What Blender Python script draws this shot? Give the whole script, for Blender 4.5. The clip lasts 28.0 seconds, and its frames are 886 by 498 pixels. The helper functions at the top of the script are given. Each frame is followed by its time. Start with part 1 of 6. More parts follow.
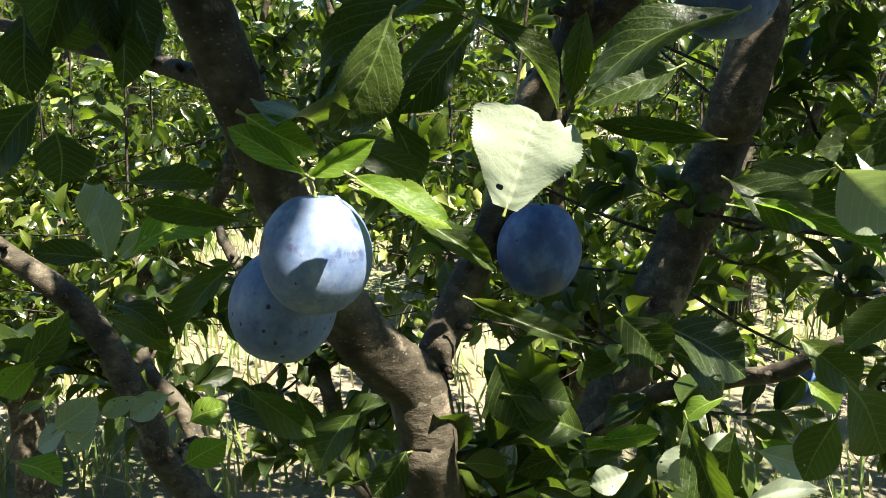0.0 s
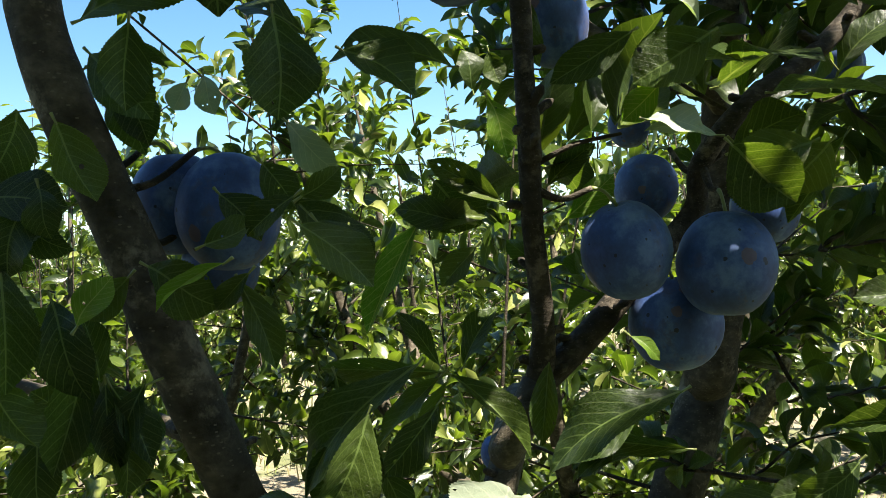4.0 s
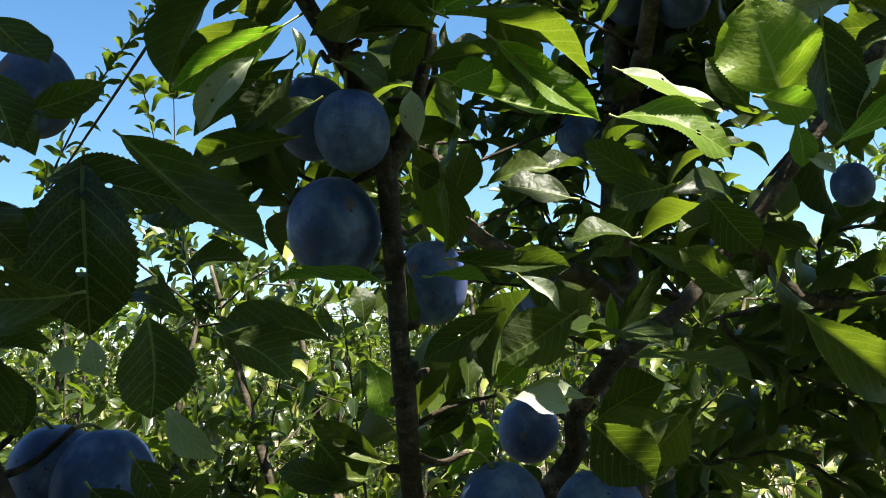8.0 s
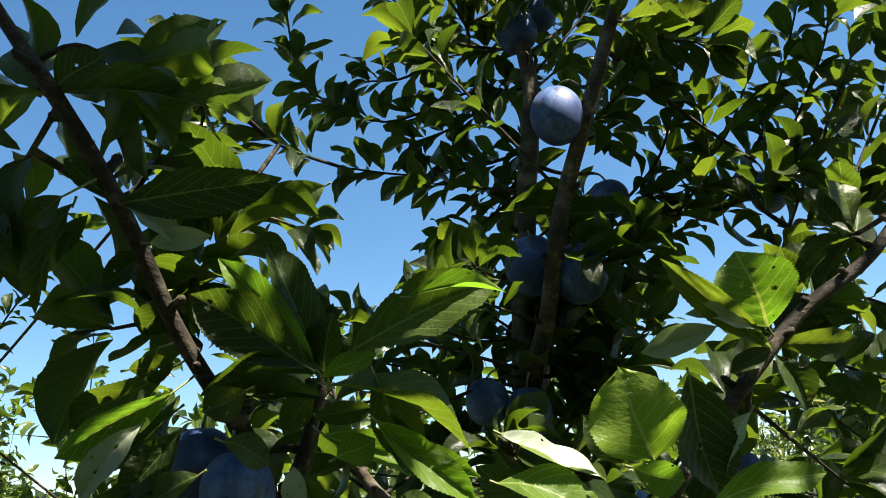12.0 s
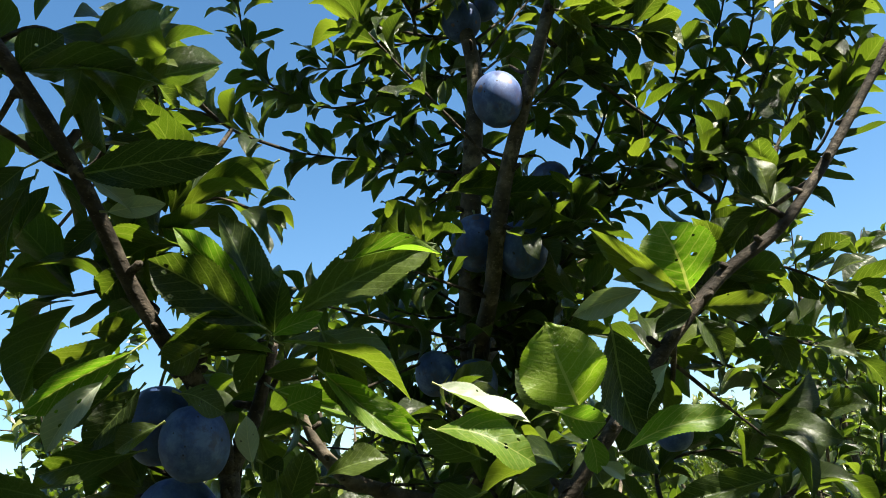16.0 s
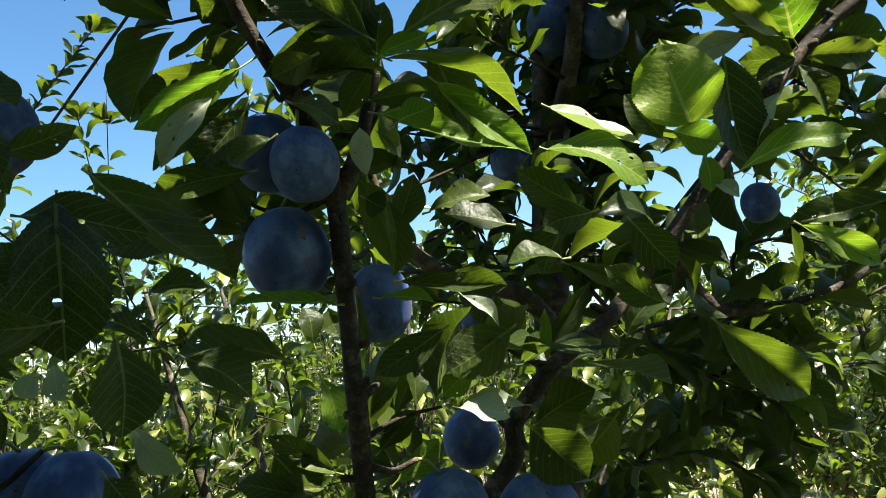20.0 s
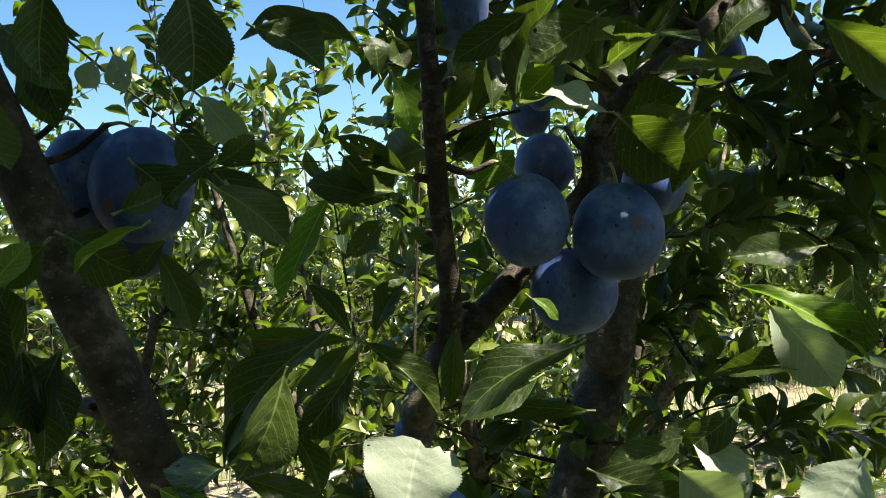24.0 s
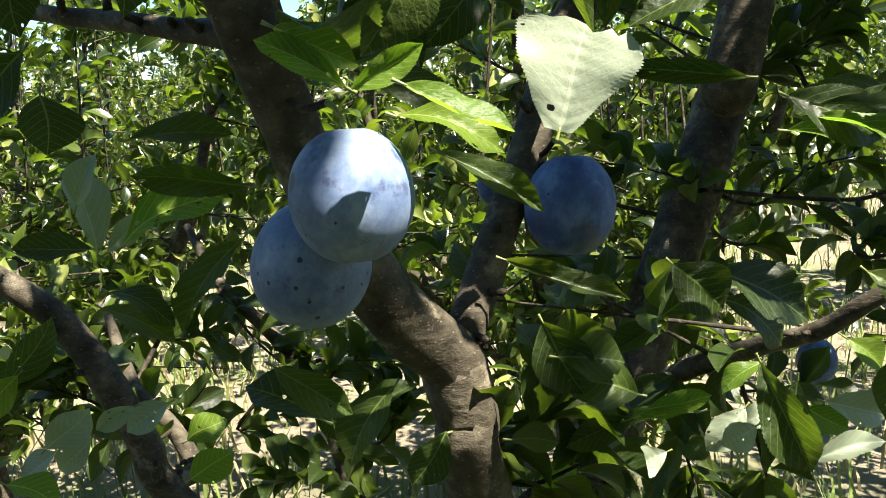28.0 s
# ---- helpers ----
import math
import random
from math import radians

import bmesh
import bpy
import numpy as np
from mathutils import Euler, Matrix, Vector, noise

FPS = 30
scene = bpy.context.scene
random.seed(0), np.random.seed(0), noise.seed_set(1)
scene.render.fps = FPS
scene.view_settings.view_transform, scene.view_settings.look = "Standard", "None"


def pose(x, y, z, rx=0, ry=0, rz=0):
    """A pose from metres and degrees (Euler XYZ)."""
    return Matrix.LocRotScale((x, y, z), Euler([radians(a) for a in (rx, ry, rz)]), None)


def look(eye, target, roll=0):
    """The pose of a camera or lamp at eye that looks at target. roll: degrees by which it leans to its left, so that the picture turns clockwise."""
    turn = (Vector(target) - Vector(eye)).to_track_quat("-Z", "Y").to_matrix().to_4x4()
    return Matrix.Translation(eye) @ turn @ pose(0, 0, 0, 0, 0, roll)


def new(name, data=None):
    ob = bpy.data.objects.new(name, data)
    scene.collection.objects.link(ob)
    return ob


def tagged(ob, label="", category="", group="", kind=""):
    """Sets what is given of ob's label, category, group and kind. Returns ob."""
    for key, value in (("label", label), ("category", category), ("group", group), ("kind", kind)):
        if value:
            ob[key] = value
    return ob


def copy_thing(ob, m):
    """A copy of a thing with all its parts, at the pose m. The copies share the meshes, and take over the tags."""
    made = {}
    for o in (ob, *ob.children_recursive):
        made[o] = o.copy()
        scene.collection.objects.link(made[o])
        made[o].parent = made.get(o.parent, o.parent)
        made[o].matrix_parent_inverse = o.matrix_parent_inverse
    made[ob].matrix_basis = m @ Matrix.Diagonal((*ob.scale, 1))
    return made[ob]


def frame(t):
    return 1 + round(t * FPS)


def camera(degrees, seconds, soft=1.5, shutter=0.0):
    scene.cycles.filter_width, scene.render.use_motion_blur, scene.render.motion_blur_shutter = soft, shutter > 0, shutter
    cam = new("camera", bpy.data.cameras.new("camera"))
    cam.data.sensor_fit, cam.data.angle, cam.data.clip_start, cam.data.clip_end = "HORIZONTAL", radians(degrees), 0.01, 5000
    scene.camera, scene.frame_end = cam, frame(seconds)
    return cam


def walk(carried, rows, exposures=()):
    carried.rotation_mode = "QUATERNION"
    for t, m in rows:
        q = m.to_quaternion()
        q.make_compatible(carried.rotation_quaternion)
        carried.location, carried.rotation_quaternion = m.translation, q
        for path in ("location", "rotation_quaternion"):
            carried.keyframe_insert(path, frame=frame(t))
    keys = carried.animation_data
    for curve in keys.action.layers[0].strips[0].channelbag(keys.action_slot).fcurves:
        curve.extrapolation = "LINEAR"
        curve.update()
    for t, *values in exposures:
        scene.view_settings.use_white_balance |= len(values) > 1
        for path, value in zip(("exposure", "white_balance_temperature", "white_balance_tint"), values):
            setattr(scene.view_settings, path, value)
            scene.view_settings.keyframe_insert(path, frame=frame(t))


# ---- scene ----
cam = camera(53.7, 28.0, soft=0.55, shutter=0.12)
METRES, EYE, TILT, LEAN, TURN = 0.78, 1.35, -12.0, 0.0, 0.0
ROWS = [
    (0.0, 0.0, 0.0, 0.0, 0.0, 0.0, -0.0),
    (0.5, 0.003, -0.0126, 0.0252, 0.02, 0.73, 0.4),
    (1.0, 0.0052, -0.0207, 0.0359, 0.06, 2.24, 0.98),
    (1.5, 0.0063, -0.0288, 0.0522, 0.07, 3.68, 1.53),
    (2.0, 0.004, -0.04, 0.0756, 0.14, 6.38, 2.29),
    (2.5, 0.0046, -0.0492, 0.0938, 0.24, 8.98, 2.96),
    (3.0, 0.0074, -0.0563, 0.1028, 0.34, 10.54, 3.55),
    (3.5, 0.0138, -0.0572, 0.1076, 0.4, 11.41, 3.81),
    (5.5, 0.0299, -0.0734, 0.128, 0.49, 13.75, 4.22),
    (6.0, 0.033, -0.077, 0.1436, 0.21, 14.47, 4.39),
    (6.5, 0.0403, -0.0845, 0.1522, -0.34, 15.5, 4.48),
    (7.0, 0.0468, -0.0917, 0.1682, -1.2, 16.6, 4.7),
    (7.5, 0.0541, -0.1016, 0.1875, -2.42, 18.05, 4.91),
    (8.0, 0.0655, -0.112, 0.2015, -3.5, 19.3, 5.22),
    (8.5, 0.0793, -0.1257, 0.2201, -4.66, 20.4, 5.56),
    (9.0, 0.0831, -0.1392, 0.2352, -5.56, 21.55, 5.91),
    (9.5, 0.0882, -0.1544, 0.2499, -6.28, 22.84, 6.08),
    (10.0, 0.0918, -0.1657, 0.2671, -6.59, 24.51, 6.17),
    (10.5, 0.0974, -0.171, 0.2862, -6.92, 26.05, 6.04),
    (11.0, 0.102, -0.176, 0.3042, -7.03, 27.06, 6.03),
    (11.5, 0.1011, -0.1866, 0.3168, -7.23, 27.97, 6.12),
    (12.0, 0.1046, -0.1889, 0.3171, -7.44, 28.75, 6.33),
    (12.5, 0.1131, -0.1893, 0.3172, -7.61, 28.97, 6.54),
    (13.0, 0.132, -0.1955, 0.324, -8.5, 29.29, 6.95),
    (13.5, 0.1312, -0.1966, 0.3212, -9.11, 29.46, 7.2),
    (15.5, 0.118, -0.2271, 0.2902, -9.54, 29.23, 8.04),
    (16.0, 0.1086, -0.2238, 0.2735, -9.47, 28.16, 8.23),
    (16.5, 0.1079, -0.2222, 0.2649, -9.34, 26.94, 8.32),
    (17.0, 0.1014, -0.2141, 0.2608, -9.25, 26.12, 8.49),
    (17.5, 0.0891, -0.1998, 0.2411, -9.16, 24.9, 8.5),
    (18.0, 0.0762, -0.1829, 0.2251, -9.13, 23.24, 8.3),
    (18.5, 0.0667, -0.1806, 0.2191, -8.77, 22.4, 8.1),
    (19.0, 0.0579, -0.175, 0.2063, -8.12, 21.57, 8.02),
    (19.5, 0.0487, -0.1664, 0.1988, -7.52, 20.68, 7.87),
    (20.0, 0.0504, -0.1599, 0.1903, -7.29, 19.94, 7.88),
    (20.5, 0.0436, -0.1496, 0.1759, -6.67, 18.74, 7.69),
    (21.0, 0.0414, -0.1434, 0.1608, -5.91, 17.8, 7.34),
    (21.5, 0.0397, -0.1373, 0.1506, -5.31, 16.71, 7.06),
    (23.5, 0.0148, -0.0956, 0.0909, -5.14, 12.63, 6.19),
    (24.0, 0.0165, -0.0838, 0.0809, -5.17, 11.79, 6.05),
    (24.5, 0.0066, -0.076, 0.0559, -5.16, 10.76, 5.79),
    (25.0, 0.0069, -0.068, 0.0449, -5.21, 9.93, 5.55),
    (25.5, 0.0081, -0.0555, 0.0165, -5.2, 8.16, 5.67),
    (26.0, 0.0013, -0.0412, -0.0109, -5.15, 6.17, 5.33),
    (26.5, -0.0077, -0.0269, -0.0434, -4.81, 4.16, 5.03),
    (27.0, -0.0238, -0.002, -0.0541, -4.16, 2.88, 4.36),
    (27.5, -0.0356, 0.0234, -0.0509, -3.13, 2.53, 4.12),
    (28.0, -0.0494, 0.055, -0.0518, -2.63, 2.42, 4.0),
]
EXPOSURES = [(0.0, 2.41), (2.5, 2.35), (6.0, 2.2), (9.0, 2.18), (11.0, 2.08), (13.0, 1.9), (16.0, 2.07), (18.0, 2.25), (20.0, 2.18), (21.0, 2.18), (25.0, 2.05), (26.0, 2.06), (27.0, 2.27), (28.0, 2.3)]
walk(cam, [(t, pose(0, 0, EYE, TILT, LEAN, TURN) @ pose(METRES * x, METRES * y, METRES * z, 90 + pitch, roll, yaw)) for t, x, y, z, yaw, pitch, roll in ROWS], EXPOSURES)

# ---- light: high summer sun over the shoulder, clear sky ----
SUN_EL, SUN_AZ = 61.0, 130.0          # azimuth from +y towards +x
world = bpy.data.worlds.new("summer_sky")
scene.world = world
world.use_nodes = True
wn = world.node_tree.nodes
wl = world.node_tree.links
sky = wn.new("ShaderNodeTexSky")
sky.sky_type = "NISHITA"
sky.sun_disc = False
sky.sun_elevation = radians(SUN_EL)
sky.sun_rotation = radians(SUN_AZ)
sky.air_density, sky.dust_density, sky.ozone_density = 1.0, 0.5, 2.6
wn["Background"].inputs["Strength"].default_value = 0.05
rich = wn.new("ShaderNodeHueSaturation")
rich.inputs["Saturation"].default_value = 1.2
rich.inputs["Hue"].default_value = 0.494
wl.new(sky.outputs["Color"], rich.inputs["Color"])
wl.new(rich.outputs["Color"], wn["Background"].inputs["Color"])
sun_data = bpy.data.lights.new("sun", "SUN")
sun_data.energy, sun_data.angle, sun_data.color = 5.0, radians(0.53), (1.0, 0.925, 0.80)
sun = new("sun", sun_data)
SUN_DIR = Vector((math.sin(radians(SUN_AZ)) * math.cos(radians(SUN_EL)), math.cos(radians(SUN_AZ)) * math.cos(radians(SUN_EL)), math.sin(radians(SUN_EL))))
sun.matrix_world = look(SUN_DIR * 30, (0, 0, 0))


# ---- materials ----
def material(name):
    m = bpy.data.materials.new(name)
    m.use_nodes = True
    nt = m.node_tree
    return m, nt, nt.nodes["Principled BSDF"]


def node(nt, kind, **values):
    n = nt.nodes.new(kind)
    for key, v in values.items():
        n.inputs[key.replace("_", " ")].default_value = v
    return n


def ramp(nt, source, stops):
    r = nt.nodes.new("ShaderNodeValToRGB")
    els = r.color_ramp.elements
    while len(els) < len(stops):
        els.new(0.5)
    for e, (p, c) in zip(els, stops):
        e.position, e.color = p, (*c, 1)
    nt.links.new(source, r.inputs[0])
    return r.outputs[0]


def maths(nt, op, a, b=None, c=None):
    n = nt.nodes.new("ShaderNodeMath")
    n.operation = op
    for i, v in enumerate((a, b, c)):
        if v is None:
            continue
        if isinstance(v, (int, float)):
            n.inputs[i].default_value = v
        else:
            nt.links.new(v, n.inputs[i])
    return n.outputs[0]


def mix(nt, fac, a, b, blend="MIX"):
    n = nt.nodes.new("ShaderNodeMix")
    n.data_type, n.blend_type = "RGBA", blend
    for sock, v in ((n.inputs[0], fac), (n.inputs[6], a), (n.inputs[7], b)):
        if isinstance(v, (int, float)):
            sock.default_value = v
        elif isinstance(v, tuple):
            sock.default_value = (*v, 1)
        else:
            nt.links.new(v, sock)
    return n.outputs[2]


def noise_tex(nt, scale, detail=4, rough=0.6, coord=None):
    n = node(nt, "ShaderNodeTexNoise", Scale=scale, Detail=detail, Roughness=rough)
    if coord is not None:
        nt.links.new(coord, n.inputs["Vector"])
    return n.outputs["Fac"]


def leaf_material(name, tones, through_tones, islands, gloss=0.42, veins=True, share=0.36, eaten=0.0, shine=0.36, vein_gain=0.42, vein_tone=(0.20, 0.28, 0.08), relief=0.7):
    """Leaf blade: pale midrib and side veins, blotches, light passing through the blade."""
    m, nt, bsdf = material(name)
    uv = nt.nodes.new("ShaderNodeUVMap")
    sep = nt.nodes.new("ShaderNodeSeparateXYZ")
    nt.links.new(uv.outputs[0], sep.inputs[0])
    u, v = sep.outputs[0], maths(nt, "ABSOLUTE", maths(nt, "SUBTRACT", sep.outputs[1], 0.5))
    if islands:
        rnd = nt.nodes.new("ShaderNodeNewGeometry").outputs["Random Per Island"]
    else:
        rnd = nt.nodes.new("ShaderNodeObjectInfo").outputs["Random"]
    geo = nt.nodes.new("ShaderNodeNewGeometry").outputs["Position"]
    wob = noise_tex(nt, 60, 2, 0.5, geo)
    net = node(nt, "ShaderNodeTexVoronoi", Scale=26.0)
    net.feature = "DISTANCE_TO_EDGE"
    nt.links.new(uv.outputs[0], net.inputs["Vector"])
    mesh_lines = maths(nt, "LESS_THAN", net.outputs["Distance"], 0.06)
    rib = maths(nt, "LESS_THAN", v, maths(nt, "MULTIPLY_ADD", u, -0.014, 0.022))
    lines = maths(nt, "FRACT", maths(nt, "MULTIPLY", maths(nt, "SUBTRACT", maths(nt, "MULTIPLY_ADD", wob, 0.07, u), maths(nt, "MULTIPLY", maths(nt, "POWER", v, 1.25), 0.85)), 8.0))
    side = maths(nt, "LESS_THAN", maths(nt, "ABSOLUTE", maths(nt, "SUBTRACT", lines, 0.5)), 0.055)
    vein = maths(nt, "MAXIMUM", rib, maths(nt, "MAXIMUM", maths(nt, "MULTIPLY", side, 0.6), maths(nt, "MULTIPLY", mesh_lines, 0.25))) if veins else rib
    blot = noise_tex(nt, 45, 3, 0.6, geo)
    fine = noise_tex(nt, 420, 2, 0.6, geo)
    base = ramp(nt, rnd, [(0.0, tones[0]), (0.45, tones[1]), (0.8, tones[2]), (1.0, tones[3])])
    base = mix(nt, maths(nt, "MULTIPLY", blot, 0.55), base, tones[1], "MIX")
    base = mix(nt, maths(nt, "MULTIPLY", fine, 0.35), base, tones[0])
    col = mix(nt, maths(nt, "MULTIPLY", vein, vein_gain), base, vein_tone)
    tr = ramp(nt, maths(nt, "FRACT", maths(nt, "MULTIPLY", rnd, 7.31)), [(0.0, through_tones[0]), (0.6, through_tones[1]), (1.0, through_tones[2])])
    tr = mix(nt, maths(nt, "MULTIPLY", blot, 0.6), tr, through_tones[0])
    tr = mix(nt, maths(nt, "MULTIPLY", vein, min(1.0, vein_gain * 1.6)), tr, (0.50, 0.58, 0.10))
    nt.links.new(col, bsdf.inputs["Base Color"])
    bsdf.inputs["Roughness"].default_value = gloss
    bsdf.inputs["Specular IOR Level"].default_value = shine
    bump = node(nt, "ShaderNodeBump", Strength=relief, Distance=0.0012)
    nt.links.new(maths(nt, "SUBTRACT", maths(nt, "ADD", maths(nt, "MULTIPLY", fine, 0.5), maths(nt, "MULTIPLY", noise_tex(nt, 150, 2, 0.5, geo), 0.6)), maths(nt, "MULTIPLY", vein, 0.8)), bump.inputs["Height"])
    nt.links.new(bump.outputs[0], bsdf.inputs["Normal"])
    trans = nt.nodes.new("ShaderNodeBsdfTranslucent")
    nt.links.new(tr, trans.inputs["Color"])
    ms = nt.nodes.new("ShaderNodeMixShader")
    ms.inputs[0].default_value = share
    nt.links.new(bsdf.outputs[0], ms.inputs[1])
    nt.links.new(trans.outputs[0], ms.inputs[2])
    surface = ms.outputs[0]
    if eaten:
        cells = node(nt, "ShaderNodeTexVoronoi", Scale=9.0)
        place = nt.nodes.new("ShaderNodeCombineXYZ")
        nt.links.new(maths(nt, "MULTIPLY_ADD", rnd, 17.0, u), place.inputs[0])
        nt.links.new(maths(nt, "MULTIPLY", sep.outputs[1], 0.7), place.inputs[1])
        nt.links.new(place.outputs[0], cells.inputs["Vector"])
        pick = nt.nodes.new("ShaderNodeSeparateColor")
        nt.links.new(cells.outputs["Color"], pick.inputs[0])
        rim = maths(nt, "MULTIPLY_ADD", noise_tex(nt, 500, 2, 0.5, geo), 0.25, cells.outputs["Distance"])
        size = maths(nt, "MULTIPLY", maths(nt, "GREATER_THAN", pick.outputs[0], 1 - eaten), maths(nt, "MULTIPLY_ADD", pick.outputs[1], 0.24, 0.18))
        clear = nt.nodes.new("ShaderNodeBsdfTransparent")
        holes = nt.nodes.new("ShaderNodeMixShader")
        nt.links.new(maths(nt, "LESS_THAN", rim, size), holes.inputs[0])
        nt.links.new(surface, holes.inputs[1])
        nt.links.new(clear.outputs[0], holes.inputs[2])
        surface = holes.outputs[0]
    nt.links.new(surface, nt.nodes["Material Output"].inputs["Surface"])
    return m


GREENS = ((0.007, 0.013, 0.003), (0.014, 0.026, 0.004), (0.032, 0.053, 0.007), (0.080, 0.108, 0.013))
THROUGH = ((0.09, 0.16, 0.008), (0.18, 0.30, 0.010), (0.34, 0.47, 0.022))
# pale leaf undersides, with the whiteness of full sun put into the tones
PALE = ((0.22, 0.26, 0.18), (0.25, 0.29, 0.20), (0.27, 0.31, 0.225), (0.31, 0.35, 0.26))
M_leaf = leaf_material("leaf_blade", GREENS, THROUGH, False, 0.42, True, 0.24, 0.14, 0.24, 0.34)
M_leaf_stuff = leaf_material("leaf_blade_foliage", GREENS, THROUGH, True, 0.38, True, 0.24, 0.0, 0.28, 0.2)
# the brightest and darkest tones stand in for sun glints and shaded gaps
M_leaf_far = leaf_material("leaf_blade_row_glints", ((0.008, 0.015, 0.003), (0.024, 0.041, 0.005), (0.10, 0.138, 0.016), (0.42, 0.44, 0.13)), THROUGH, True, 0.28, False, 0.30, 0.0, 0.6)
M_leaf_pale = leaf_material("leaf_pale_sunlit_underside", PALE, ((0.3, 0.45, 0.1), (0.34, 0.5, 0.12), (0.4, 0.55, 0.15)), False, 0.45, True, 0.22, 0.12, 0.35, 0.6, (0.42, 0.46, 0.33), 0.3)
# yellow-green leaves; the glow of sun through the blade is in these tones
M_leaf_yellow_glow = leaf_material("leaf_yellow_green_glow", ((0.066, 0.128, 0.010), (0.086, 0.155, 0.012), (0.118, 0.185, 0.015), (0.16, 0.21, 0.024)), ((0.12, 0.30, 0.006), (0.18, 0.40, 0.008), (0.30, 0.48, 0.015)), False, 0.45, True, 0.45, 0.12, 0.3, 0.7, (0.26, 0.32, 0.08))
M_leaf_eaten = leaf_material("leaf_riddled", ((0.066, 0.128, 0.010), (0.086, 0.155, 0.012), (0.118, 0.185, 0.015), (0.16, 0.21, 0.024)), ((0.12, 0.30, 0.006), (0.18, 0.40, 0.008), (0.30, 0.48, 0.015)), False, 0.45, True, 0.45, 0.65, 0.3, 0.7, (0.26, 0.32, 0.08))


def bark_material(name, dark, mid, light, scale=1.0):
    m, nt, bsdf = material(name)
    geo = nt.nodes.new("ShaderNodeTexCoord").outputs["Object"]
    stretch = node(nt, "ShaderNodeMapping", Scale=(1.0, 1.0, 1.9))
    nt.links.new(geo, stretch.inputs["Vector"])
    big = noise_tex(nt, 38 * scale, 5, 0.65, geo)
    rings = noise_tex(nt, 70 * scale, 6, 0.62, stretch.outputs[0])
    grit = noise_tex(nt, 260 * scale, 4, 0.7, geo)
    lichen = ramp(nt, noise_tex(nt, 24 * scale, 6, 0.7, geo), [(0.56, (0, 0, 0)), (0.64, (1, 1, 1))])
    spots = node(nt, "ShaderNodeTexVoronoi", Scale=170 * scale)
    nt.links.new(stretch.outputs[0], spots.inputs["Vector"])
    lent = maths(nt, "LESS_THAN", spots.outputs["Distance"], 0.16)
    col = ramp(nt, maths(nt, "MULTIPLY_ADD", rings, 0.35, maths(nt, "MULTIPLY", big, 0.65)), [(0.36, dark), (0.52, mid), (0.68, light)])
    col = mix(nt, maths(nt, "MULTIPLY", grit, 0.5), col, dark)
    col = mix(nt, maths(nt, "MULTIPLY", lichen, 0.55), col, tuple(c * 1.35 for c in light))
    col = mix(nt, maths(nt, "MULTIPLY", lent, 0.5), col, light)
    nt.links.new(col, bsdf.inputs["Base Color"])
    bsdf.inputs["Roughness"].default_value = 0.72
    bsdf.inputs["Specular IOR Level"].default_value = 0.2
    bump = node(nt, "ShaderNodeBump", Strength=0.9, Distance=0.0022)
    nt.links.new(maths(nt, "ADD", maths(nt, "ADD", rings, maths(nt, "MULTIPLY", grit, 0.35)), maths(nt, "MULTIPLY", lent, 0.4)), bump.inputs["Height"])
    nt.links.new(bump.outputs[0], bsdf.inputs["Normal"])
    return m


M_bark = bark_material("plum_bark", (0.020, 0.016, 0.010), (0.080, 0.067, 0.046), (0.21, 0.178, 0.125))
M_twig = bark_material("young_bark", (0.015, 0.012, 0.008), (0.045, 0.036, 0.025), (0.15, 0.122, 0.088), 2.0)

M_stalk, nt, bsdf = material("green_stalk")
nt.links.new(ramp(nt, noise_tex(nt, 160), [(0.3, (0.12, 0.15, 0.035)), (0.7, (0.24, 0.26, 0.08))]), bsdf.inputs["Base Color"])
bsdf.inputs["Roughness"].default_value = 0.5


